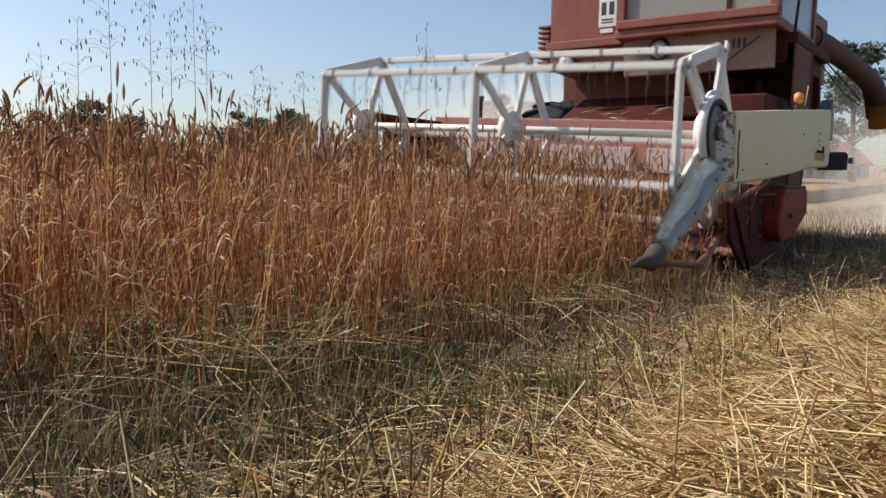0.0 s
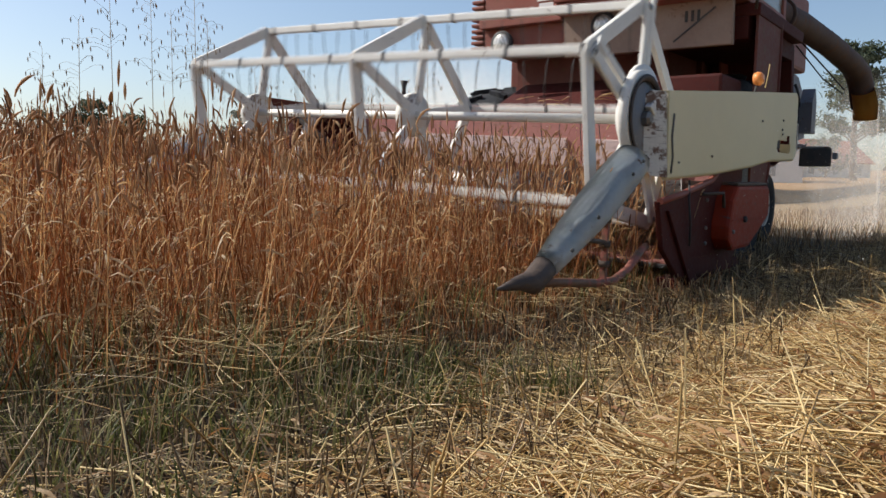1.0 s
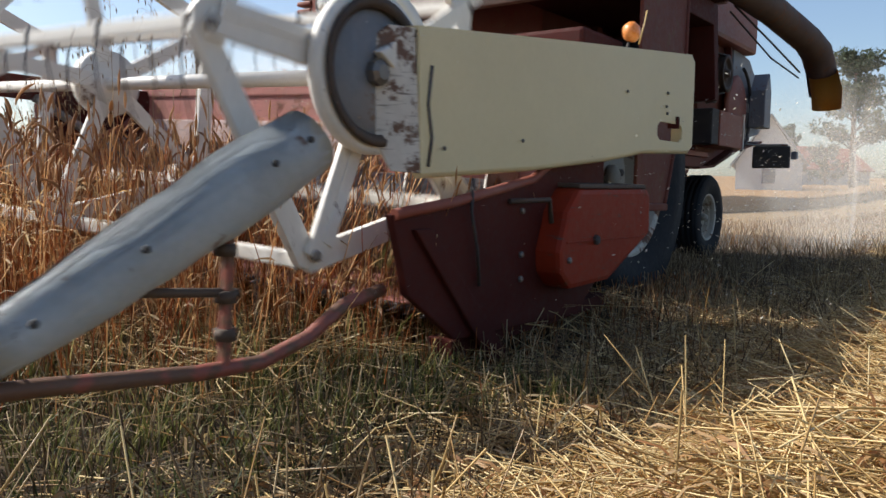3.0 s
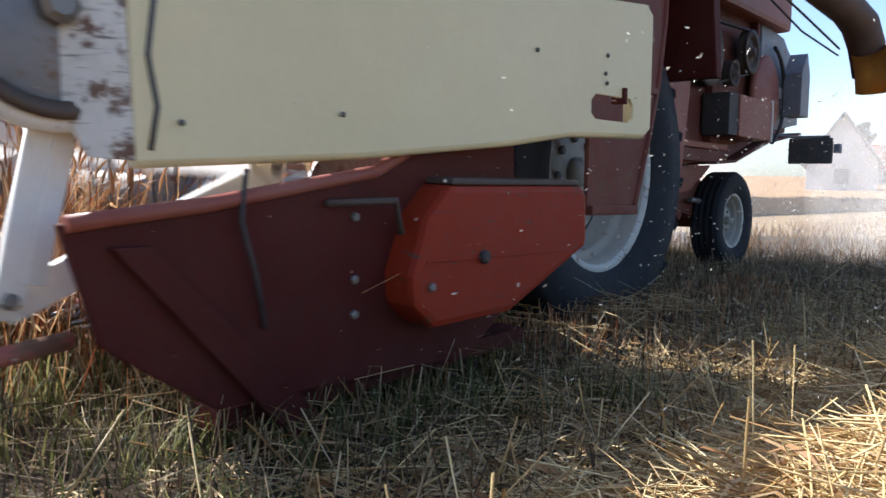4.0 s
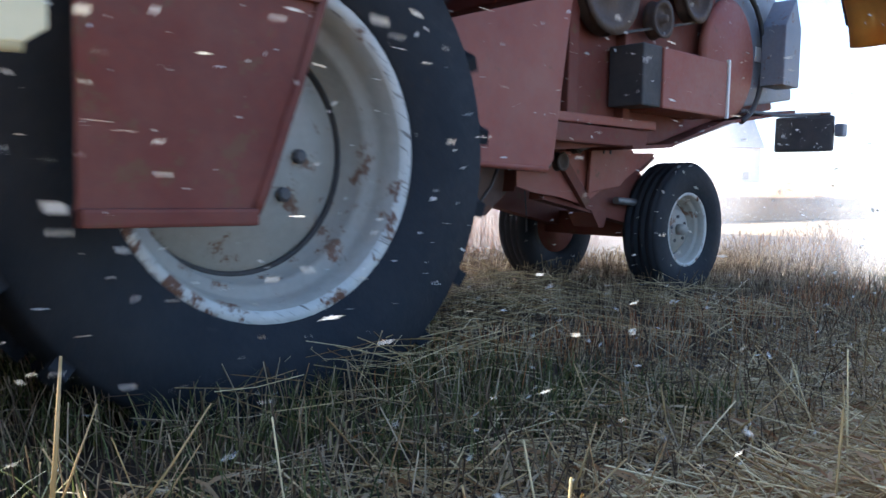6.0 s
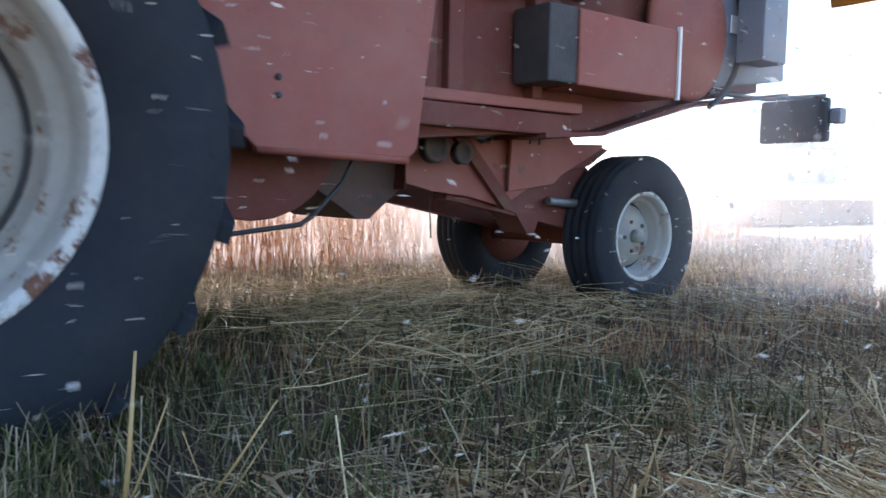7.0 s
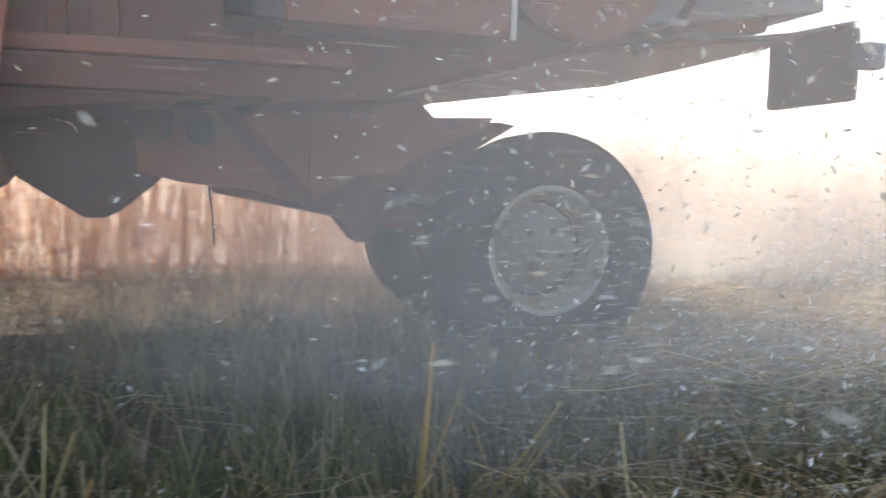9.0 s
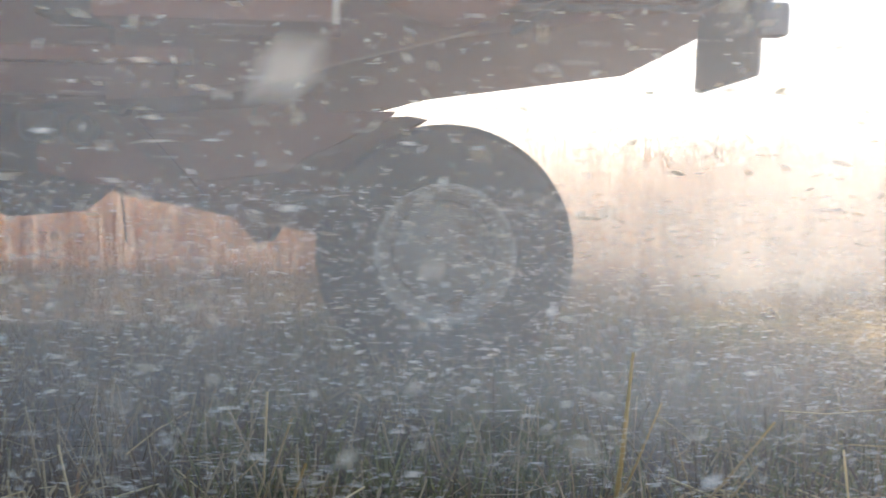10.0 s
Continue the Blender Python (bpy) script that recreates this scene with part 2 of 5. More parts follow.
def soup(name, pieces, mats, at=None):
    """One mesh out of many arrays: pieces are (vertices, triangles, material slot)."""
    vs, ts, ms, n = [], [], [], 0
    for v, t, m in pieces:
        v = np.asarray(v, float).reshape(-1, 3)
        t = np.asarray(t, int).reshape(-1, 3)
        vs.append(v), ts.append(t + n), ms.append(np.full(len(t), m))
        n += len(v)
    v, t, m = np.concatenate(vs), np.concatenate(ts), np.concatenate(ms)
    me = bpy.data.meshes.new(name)
    me.vertices.add(len(v))
    me.vertices.foreach_set("co", v.astype(np.float32).ravel())
    me.loops.add(len(t) * 3)
    me.loops.foreach_set("vertex_index", t.astype(np.int32).ravel())
    me.polygons.add(len(t))
    me.polygons.foreach_set("loop_start", np.arange(0, len(t) * 3, 3, dtype=np.int32))
    me.polygons.foreach_set("material_index", m.astype(np.int32))
    me.update(calc_edges=True)
    for k in mats:
        me.materials.append(k)
    ob = new(name, me)
    if at is not None:
        ob.matrix_basis = at
    return ob


def tubes(P, R, sides=3):
    """Thin stems: P (n, k, 3) paths, R (n, k) radii."""
    n, k, _ = P.shape
    d = np.gradient(P, axis=1)
    d /= np.linalg.norm(d, axis=2, keepdims=True) + 1e-9
    ref = np.where(np.abs(d[..., 2:3]) > 0.8, np.array([1.0, 0, 0]), np.array([0, 0, 1.0]))
    s = np.cross(d, ref)
    s /= np.linalg.norm(s, axis=2, keepdims=True) + 1e-9
    u = np.cross(d, s)
    a = 2 * np.pi * np.arange(sides) / sides
    V = P[:, :, None] + R[:, :, None, None] * (np.cos(a)[:, None] * s[:, :, None] + np.sin(a)[:, None] * u[:, :, None])
    i, j, m = np.meshgrid(np.arange(n), np.arange(k - 1), np.arange(sides), indexing="ij")
    q = lambda jj, mm: (i * k + jj) * sides + mm % sides
    A, B, C, D = q(j, m), q(j, m + 1), q(j + 1, m + 1), q(j + 1, m)
    T = np.stack([np.stack([A, B, C], -1), np.stack([A, C, D], -1)], 3)
    return V.reshape(-1, 3), T.reshape(-1, 3)


def ribbons(P, wide, side):
    """Leaf blades: P (n, k, 3) midlines, wide (n, k), side (n, 3) across."""
    n, k, _ = P.shape
    off = side[:, None] * wide[:, :, None] / 2
    V = np.stack([P - off, P + off], 2)
    i, j = np.meshgrid(np.arange(n), np.arange(k - 1), indexing="ij")
    A = (i * k + j) * 2
    T = np.stack([np.stack([A, A + 1, A + 3], -1), np.stack([A, A + 3, A + 2], -1)], 2)
    return V.reshape(-1, 3), T.reshape(-1, 3)


def fl_points(f, l, z):
    """Field coordinates to the world, for arrays."""
    a, b = np.array(AHEAD), np.array(LEFT)
    out = f[..., None] * a + l[..., None] * b
    out[..., 2] += z
    return out


RNG = np.random.default_rng(7)


def wheat(x, y, ground=0.0, tall=0.70, spread=0.085, rings=5, ear_rings=6, cut=0.0, leaves=2, sway=0.075):
    """Ripe stalks at the places x, y: stem, ear and dry leaves, as pieces for soup."""
    n = len(x)
    hgt = tall + RNG.normal(0, spread, n)
    lean = RNG.normal(0, sway, (n, 2))
    bow = RNG.uniform(0, 2 * np.pi, n)
    nod = RNG.uniform(0.15, 1.0, n) ** 1.5
    u = np.linspace(0, 1, rings)
    base = np.stack([x, y, np.full(n, ground)], 1)
    P = base[:, None] + np.stack([lean[:, 0:1] * u * hgt[:, None] + 0.05 * np.cos(bow)[:, None] * u ** 3,
                                  lean[:, 1:2] * u * hgt[:, None] + 0.05 * np.sin(bow)[:, None] * u ** 3,
                                  cut + u * (hgt[:, None] - cut)], 2)
    R = np.tile(np.linspace(0.0021, 0.0013, rings), (n, 1)) * RNG.uniform(0.85, 1.2, (n, 1))
    out = [(*tubes(P, R), 0)]
    # the ear goes on from the stem's tip and nods to one side
    e = np.linspace(0, 1, ear_rings)
    long = RNG.uniform(0.065, 0.12, n)
    turn = nod[:, None] * 1.5 * e
    dx = np.cumsum(np.sin(turn), 1) / ear_rings * long[:, None]
    dz = np.cumsum(np.cos(turn), 1) / ear_rings * long[:, None]
    E = P[:, -1:, :] + np.stack([np.cos(bow)[:, None] * dx, np.sin(bow)[:, None] * dx, dz], 2)
    shape = np.array([0.25, 0.9, 1.0, 0.95, 0.75, 0.2])[:ear_rings] if ear_rings == 6 else np.interp(e, [0, 0.3, 0.7, 1], [0.3, 1, 0.9, 0.2])
    ER = np.tile(shape * 0.0046, (n, 1)) * RNG.uniform(0.8, 1.25, (n, ear_rings)) * RNG.uniform(0.8, 1.15, (n, 1))
    out.append((*tubes(E, ER, 4), 1))
    for _ in range(leaves):
        pick = np.flatnonzero(RNG.random(n) < 0.75)
        m = len(pick)
        at = RNG.uniform(0.25, 0.85, m)
        root = np.stack([np.array([np.interp(a, u, P[i, :, c]) for a, i in zip(at, pick)]) for c in range(3)], 1)
        dirn = RNG.uniform(0, 2 * np.pi, m)
        size = RNG.uniform(0.07, 0.2, m)
        w = np.linspace(0, 1, 5)
        drop = RNG.uniform(0.2, 1.3, m)[:, None]
        L = root[:, None] + np.stack([np.cos(dirn)[:, None] * w * size[:, None] * 0.7, np.sin(dirn)[:, None] * w * size[:, None] * 0.7,
                                      size[:, None] * (0.6 * w - drop * w ** 2)], 2)
        side = np.stack([-np.sin(dirn), np.cos(dirn), RNG.normal(0, 0.5, m)], 1)
        out.append((*ribbons(L, np.tile(np.array([0.6, 1, 0.9, 0.6, 0.1]) * 0.006, (m, 1)), side), 2))
    return out


def straws(f, l, z, long, flat=0.12, radius=0.0017, bend=0.15):
    """Loose straws lying about the points f, l at the heights z."""
    n = len(f)
    turn = RNG.uniform(0, 2 * np.pi, n)
    tilt = RNG.normal(0, flat, n)
    d = np.stack([np.cos(turn) * np.cos(tilt), np.sin(turn) * np.cos(tilt), np.sin(tilt)], 1)
    u = np.array([-0.5, 0.0, 0.5])
    mid = fl_points(f, l, z)
    P = mid[:, None] + d[:, None] * (u[:, None] * long[:, None, None])
    P[:, 1] += RNG.normal(0, bend, (n, 3)) * long[:, None] * 0.3
    P[:, :, 2] = np.maximum(P[:, :, 2], 0.004)
    R = np.full((n, 3), 1.0) * radius * RNG.uniform(0.6, 1.4, (n, 1))
    return tubes(P, R)


def blades(f, l, z, tall, wide=0.004, flop=0.5):
    """Upright grass blades that arch over."""
    n = len(f)
    turn = RNG.uniform(0, 2 * np.pi, n)
    w = np.linspace(0, 1, 5)
    reach = RNG.uniform(0.1, flop, n)[:, None] * tall[:, None]
    P = fl_points(f, l, z)[:, None] + np.stack([np.cos(turn)[:, None] * reach * w ** 1.7, np.sin(turn)[:, None] * reach * w ** 1.7,
                                                tall[:, None] * (w - 0.25 * w ** 3)], 2)
    side = np.stack([-np.sin(turn), np.cos(turn), np.zeros(n)], 1)
    return ribbons(P, np.tile(np.array([0.8, 1, 0.85, 0.5, 0.05]) * wide, (n, 1)) * RNG.uniform(0.6, 1.3, (n, 1)), side)


# ---- ground, fields and distance ----
def rise(d):
    """The land lies flat near by and climbs gently beyond."""
    return np.where(d > 45, (d - 45) * 0.026, 0.0) - np.where(d > 700, (d - 700) * 0.02, 0.0)


def swell(x, y):
    return 0.012 * np.sin(x * 1.7 + 1) * np.sin(y * 1.3) + 0.008 * np.sin(x * 4.1 + y * 3.3)


def ground_sheet():
    rad = np.concatenate([np.linspace(0, 12, 49), np.geomspace(12.5, 2500, 50)])
    ang = np.linspace(0, 2 * np.pi, 97)[:-1]
    r, a = np.meshgrid(rad, ang, indexing="ij")
    x, y = r * np.cos(a), r * np.sin(a)
    z = rise(r) + swell(x, y) * np.clip(1 - r / 40, 0, 1) - 0.02
    V = np.stack([x, y, z], -1).reshape(-1, 3)
    i, j = np.meshgrid(np.arange(len(rad) - 1), np.arange(96), indexing="ij")
    q = lambda ii, jj: ii * 96 + jj % 96
    T = np.stack([np.stack([q(i, j), q(i + 1, j), q(i + 1, j + 1)], -1), np.stack([q(i, j), q(i + 1, j + 1), q(i, j + 1)], -1)], 2)
    T = T.reshape(-1, 3)
    far = np.hypot(V[T[:, 0], 0], V[T[:, 0], 1]) > 13
    ob = soup("ground", [(V, T[~far], 0), (V, T[far], 1)], [LAND, FARLAND])
    ob.data.polygons.foreach_set("use_smooth", [True] * len(ob.data.polygons))
    return tagged(ob, "dry brown stubble ground with soil and straw litter", "ground", kind="structure")


# the ground shows soil near by and the pale litter of the cut field
LAND = material("stubble_ground", ((0.026, 0.019, 0.014), (0.065, 0.046, 0.031), (0.16, 0.118, 0.075)), 0.95, grain=55, bump=0.9, patch=1.1, gloss=0.1)
FARLAND = material("far_stubble_field", ((0.17, 0.115, 0.06), (0.28, 0.195, 0.105), (0.38, 0.28, 0.16)), 0.95, grain=9, bump=0.8, patch=0.25, gloss=0.1)
ground_sheet()


def edge_left(f):
    """Where the standing crop ends towards the camera, as l at each f."""
    return np.interp(f, [-7, -2.6, -1.6, -1.0, -0.6], [-1.72, -1.86, -2.1, -2.45, -3.4])


KNIFE = 2.0          # the knife's place on the machine, ahead of the front axle
AXLE_F, AXLE_L = -7.55, -3.1
CUT_RIGHT = -4.86     # the far edge of the machine's swath
CUT_START = AXLE_F + KNIFE
CROP_END = -0.6
CELL = 0.36


def clump_mesh(seed, n=34, tall=0.70):
    x, y = RNG.uniform(-0.62, 0.62, n) * CELL, RNG.uniform(-0.62, 0.62, n) * CELL
    pieces = wheat(x, y, tall=tall, spread=0.075, sway=0.15, leaves=3)
    # broken and leaning stems fill the foot of the crop
    m = int(n * 1.3)
    u = np.array([0, 0.5, 1.0])
    t = RNG.uniform(0.16, 0.52, m) * tall / 0.7
    lean = RNG.normal(0, 0.24, (m, 2))
    base = np.stack([RNG.uniform(-0.62, 0.62, m) * CELL, RNG.uniform(-0.62, 0.62, m) * CELL, np.zeros(m)], 1)
    P = base[:, None] + np.stack([lean[:, :1] * u ** 1.6 * t[:, None], lean[:, 1:] * u ** 1.6 * t[:, None], u * t[:, None]], 2)
    pieces.append((*tubes(P, np.full((m, 3), 0.0017) * RNG.uniform(0.6, 1.3, (m, 1))), 0))
    if tall < 0.65:
        k = RNG.uniform(-0.5, 0.5, (6, 2)) * CELL
        at = k[RNG.integers(0, 6, 44)] + RNG.normal(0, 0.02, (44, 2))
        v, tr = blades(np.zeros(44), np.zeros(44), 0.0, RNG.uniform(0.1, 0.36, 44), 0.006, 0.8)
        v = v + np.concatenate([np.repeat(at, 10, 0), np.zeros((440, 1))], 1)
        pieces.append((v, tr, 3))
    return soup("wheat_clump", pieces, [STEM, EAR, BLADE, GRASS])


CLUMPS = []


def standing_swath():
    """The crop that the machine will cut, in small tufts that are carried off one by one."""
    rnd = random.Random(5)
    kinds = [clump_mesh(k) for k in range(10)] + [clump_mesh(k, 16, 0.60) for k in range(5)]
    used = set()
    for i in range(int((CROP_END + 0.4 - CUT_START) / CELL) + 2):
        f = CUT_START + 0.12 + i * CELL
        for j in range(9):
            l = CUT_RIGHT + CELL / 2 + j * CELL
            thin = f > CROP_END - 0.1 or l > edge_left(f) - 0.1
            if f > CROP_END + 0.35 or l > max(edge_left(f) + 0.45, -1.95):
                continue
            k = 10 + rnd.randrange(5) if thin else rnd.randrange(10)
            src = kinds[k]
            at = Matrix.Translation(W(f + rnd.uniform(-.04, .04), l + rnd.uniform(-.04, .04))) @ pose(0, 0, 0, 0, 0, rnd.uniform(0, 360))
            if k in used:
                ob = src.copy()
                scene.collection.objects.link(ob)
            else:
                ob = src
                used.add(k)
            ob.matrix_basis = at
            tagged(ob, "tuft of ripe red-brown wheat with nodding ears", "wheat", "wheat in the swath", "stuff")
            CLUMPS.append((ob, f, l, at))


standing_swath()


def standing_field():
    """The uncut crop beyond the swath, thinner with distance, and its closed canopy far away."""
    pieces = []

    def patch_of(n, f0, f1, l0, l1, **kw):
        f, l = RNG.uniform(f0, f1, n), RNG.uniform(l0, l1, n)
        p = fl_points(f, l, 0.0)
        pieces.extend(wheat(p[:, 0], p[:, 1], **kw))

    patch_of(2400, -6, 5, -5.6, CUT_RIGHT - 0.03, rings=4, ear_rings=4, leaves=2, tall=0.78, spread=0.12, sway=0.14)
    patch_of(5500, -9, 9, -6.4, CUT_RIGHT - 0.05, rings=4, ear_rings=4, leaves=1, tall=0.86)
    patch_of(4600, -12, 10, -10, -6.3, rings=3, ear_rings=4, leaves=0, tall=0.84)
    patch_of(5000, -26, 16, -22, -9.8, rings=2, ear_rings=4, leaves=0, tall=0.76)
    tagged(soup("wheat_field", pieces, [STEM, EAR, BLADE]), "standing ripe wheat, red-brown, beyond the cut swath", "wheat", kind="stuff")
    # canopy
    fs, ls = np.linspace(-420, 300, 161), -9.0 - np.geomspace(0.01, 420, 90)
    F, L = np.meshgrid(fs, ls, indexing="ij")
    P = fl_points(F, L, 0.0)
    d = np.hypot(P[..., 0], P[..., 1])
    P[..., 2] = rise(d) + 0.55 + RNG.normal(0, 0.045, F.shape)
    P[:, 0, 2] = 0.0
    n, m = F.shape
    i, j = np.meshgrid(np.arange(n - 1), np.arange(m - 1), indexing="ij")
    A = i * m + j
    T = np.stack([np.stack([A, A + m, A + m + 1], -1), np.stack([A, A + m + 1, A + 1], -1)], 2)
    tagged(soup("wheat_canopy", [(P.reshape(-1, 3), T, 0)], [FARCROP]), "far canopy of the ripe wheat field", "wheat", kind="stuff")


standing_field()


def stubble():
    pieces = []
    # drilled rows run along the machine's way
    for n, f0, f1, l0, l1, r in ((17000, -7.5, 3.0, -4.85, -0.7, 0.0016), (13000, -13, 9, -4.85, 8, 0.0022), (14000, -40, -8, -4.8, 12, 0.0042)):
        f = RNG.uniform(f0, f1, n)
        l = np.round(RNG.uniform(l0, l1, n) / 0.125) * 0.125 + RNG.normal(0, 0.02, n)
        t = RNG.uniform(0.06, 0.18, n) if r < 0.002 else RNG.uniform(0.09, 0.21, n)
        lean = RNG.normal(0, 0.27, (n, 2))
        u = np.array([0, 1.0])
        P = fl_points(f, l, 0.0)[:, None] + np.stack([lean[:, :1] * u * t[:, None], lean[:, 1:] * u * t[:, None], u * t[:, None] - 0.01], 2)
        pieces.append((*tubes(P, np.full((n, 2), r) * RNG.uniform(0.7, 1.3, (n, 1))), 2 if r > 0.004 else 0))
    # broken straw and old leaves between the rows
    n = 10000
    f, l = RNG.uniform(-8, 3, n), RNG.uniform(-4.8, -0.6, n)
    pieces.append((*straws(f, l, RNG.uniform(0.01, 0.11, n), RNG.uniform(0.05, 0.22, n), 0.3, 0.0011), 0))
    # long straws that lie across the stubble
    n = 900
    heap = RNG.uniform(0, 1, (34, 2)) * np.array([2.4, 1.7]) + np.array([-3.7, -3.2])
    at = heap[RNG.integers(0, 34, n)] + RNG.normal(0, 0.2, (n, 2))
    pieces.append((*straws(at[:, 0], at[:, 1], RNG.uniform(0.07, 0.17, n), RNG.uniform(0.2, 0.55, n), 0.16, 0.0012), 3))
    # thin broken stems at the crop's edge
    n = 900
    f = RNG.uniform(-5, -0.5, n)
    l = np.interp(f, [-7, -2.6, -1.6, -1.0, -0.6], [-1.72, -1.86, -2.1, -2.45, -3.4]) + np.abs(RNG.normal(0, 0.28, n))
    t = RNG.uniform(0.07, 0.17, n)
    lean = RNG.normal(0, 0.2, (n, 2))
    u = np.array([0, 0.5, 1.0])
    P = fl_points(f, l, 0.0)[:, None] + np.stack([lean[:, :1] * u * t[:, None], lean[:, 1:] * u * t[:, None], u * t[:, None]], 2)
    pieces.append((*tubes(P, np.full((n, 3), 0.0016)), 1))
    tagged(soup("stubble", pieces, [STUB, STEM, BLADE, STRAW]), "short cut wheat stubble with broken straw", "stubble", kind="stuff")
    # low weeds
    g = []
    n = 5000
    f, l = RNG.uniform(-7, 2.5, n), RNG.uniform(-4.6, -0.7, n)
    keep = np.sin(f * 2.3 + 1) * np.sin(l * 3.1 + f) + RNG.normal(0, 0.5, n) > 0.1
    g.append((*blades(f[keep], l[keep], 0.0, RNG.uniform(0.04, 0.14, keep.sum()), 0.0035, 0.9), 0))
    tuft = RNG.uniform(0, 1, (230, 2)) * np.array([2.6, 2.4]) + np.array([-2.1, -3.4])
    n = 9500
    at = tuft[RNG.integers(0, 230, n)] + RNG.normal(0, 0.05, (n, 2))
    g.append((*blades(at[:, 0], at[:, 1], 0.0, RNG.uniform(0.05, 0.2, n), 0.0042, 0.95), 0))
    tagged(soup("grass", g, [GRASS]), "low green grass and weeds in the stubble", "grass", kind="stuff")


stubble()


def mound(f, l):
    """The height of the straw windrow."""
    c = 0.05 + 0.10 * np.sin(f * 0.9)
    return 0.23 * np.exp(-((l - 0.25 - c) / 0.75) ** 2) * (1 + 0.25 * np.sin(f * 3.1 + l * 2) + 0.15 * np.sin(f * 7 + l * 5)) - 0.03


def windrow():
    fs, ls = np.linspace(-13, 5, 150), np.linspace(-1.5, 2.2, 50)
    F, L = np.meshgrid(fs, ls, indexing="ij")
    P = fl_points(F, L, 0.0)
    P[..., 2] = mound(F, L) * 0.85 - 0.03 + RNG.normal(0, 0.008, F.shape)
    n, m = F.shape
    i, j = np.meshgrid(np.arange(n - 1), np.arange(m - 1), indexing="ij")
    A = i * m + j
    T = np.stack([np.stack([A, A + m, A + m + 1], -1), np.stack([A, A + m + 1, A + 1], -1)], 2)
    pieces = [(P.reshape(-1, 3), T, 0)]
    for count, f0, f1, big in ((22000, -4.6, 1.2, 1.0), (8000, -12, -4.2, 1.5), (4500, 0.9, 5.0, 1.6)):
        f = RNG.uniform(f0, f1, count)
        l = np.where(RNG.random(count) < 0.6, np.clip(RNG.normal(-0.15, 0.5, count), -1.45, 1.7), RNG.uniform(-1.3, 1.75, count))
        z = np.maximum(mound(f, l), 0.0) + np.abs(RNG.normal(0.012, 0.025, count))
        pieces.append((*straws(f, l, z, RNG.uniform(0.06, 0.42, count) * big, 0.22, 0.0016 * big), 1))
    n = 6000
    f, l = RNG.uniform(-4, 1.0, n), np.clip(RNG.normal(-0.2, 0.55, n), -1.4, 1.5)
    turn = RNG.uniform(0, 2 * np.pi, n)
    size = RNG.uniform(0.04, 0.16, n)
    w = np.linspace(0, 1, 4)
    Q = fl_points(f, l, np.maximum(mound(f, l), 0) + RNG.uniform(0.005, 0.05, n))[:, None] + np.stack(
        [np.cos(turn)[:, None] * w * size[:, None], np.sin(turn)[:, None] * w * size[:, None], 0.25 * size[:, None] * np.sin(w * 3)], 2)
    pieces.append((*ribbons(Q, np.tile(np.array([0.6, 1, 0.8, 0.2]) * 0.006, (n, 1)), np.stack([-np.sin(turn), np.cos(turn), RNG.normal(0, .6, n)], 1)), 2))
    # straws that stand out of the heap
    n = 420
    f, l = RNG.uniform(-6, 0.6, n), RNG.normal(-0.55, 0.4, n)
    pieces.append((*straws(f, l, np.maximum(mound(f, l), 0) + 0.07, RNG.uniform(0.15, 0.4, n), 0.8, 0.0018), 1))
    tagged(soup("straw_windrow", pieces, [STRAWBED, STRAW, BLADE]), "low heap of loose golden straw on the stubble", "straw", kind="stuff")


windrow()


def lone_straw(foot, tip, r=0.004):
    """A tall cut stalk with a side leaf."""
    a, b = W(*foot), W(*tip)
    bm = bmesh.new()
    mid = a.lerp(b, 0.55) + Vector((0.006, -0.004, 0.0))
    pipe(bm, [a, mid, b], [r, r * 0.9, r * 0.5], 6)
    return bm


def tree(name, label, at, tall, spread, clumps, seed, pine=False):
    rnd = random.Random(seed)
    t = thing(name, label, "tree", at=Matrix.Translation(at))
    bm = bmesh.new()
    lean = rnd.uniform(-0.04, 0.04) * tall
    pts = [(0, 0, -0.3), (lean * 0.3, 0.02 * tall, tall * 0.35), (lean, 0, tall * 0.7), (lean * 1.2, 0, tall * 0.93)]
    pipe(bm, pts, [tall * 0.028, tall * 0.02, tall * 0.012, tall * 0.004], 8)
    part("trunk", bm, BARK, t)
    tufts = []
    limbs = bmesh.new()
    for k in range(clumps):
        z = tall * (rnd.uniform(0.38, 0.98) if pine else rnd.uniform(0.25, 0.97))
        a = rnd.uniform(0, 2 * math.pi)
        width = spread * (1.15 - z / tall if pine else math.sin(min(1, z / tall) * 2.6 + 0.35)) * rnd.uniform(0.35, 1.0)
        end = Vector((lean + math.cos(a) * width, math.sin(a) * width, z + width * (0.1 if pine else 0.25)))
        start = Vector((lean * z / tall, 0, z - width * 0.35))
        pipe(limbs, [start, start.lerp(end, 0.55) + Vector((0, 0, width * 0.05)), end], [tall * 0.007, tall * 0.005, tall * 0.002], 5)
        tufts.append((end, spread * rnd.uniform(0.14, 0.30)))
        tufts.append((start.lerp(end, 0.65), spread * rnd.uniform(0.1, 0.2)))
    part("limb", limbs, BARK, t)
    g = np.random.default_rng(seed)
    vs = []
    for c, r in tufts:
        n = 70
        d = g.normal(0, 1, (n, 3))
        d /= np.linalg.norm(d, axis=1, keepdims=True)
        p = np.array(c) + d * (r * g.uniform(0.2, 1, (n, 1)) ** 0.6) * np.array([1, 1, 0.32 if pine else 0.8])
        e = g.normal(0, 1, (n, 3, 3)) * (tall * (0.011 if pine else 0.02))
        vs.append(p[:, None] + e)
    V = np.concatenate(vs).reshape(-1, 3)
    ob = soup("crown", [(V, np.arange(len(V)).reshape(-1, 3), 0)], [LEAF])
    ob.parent = t
    return t


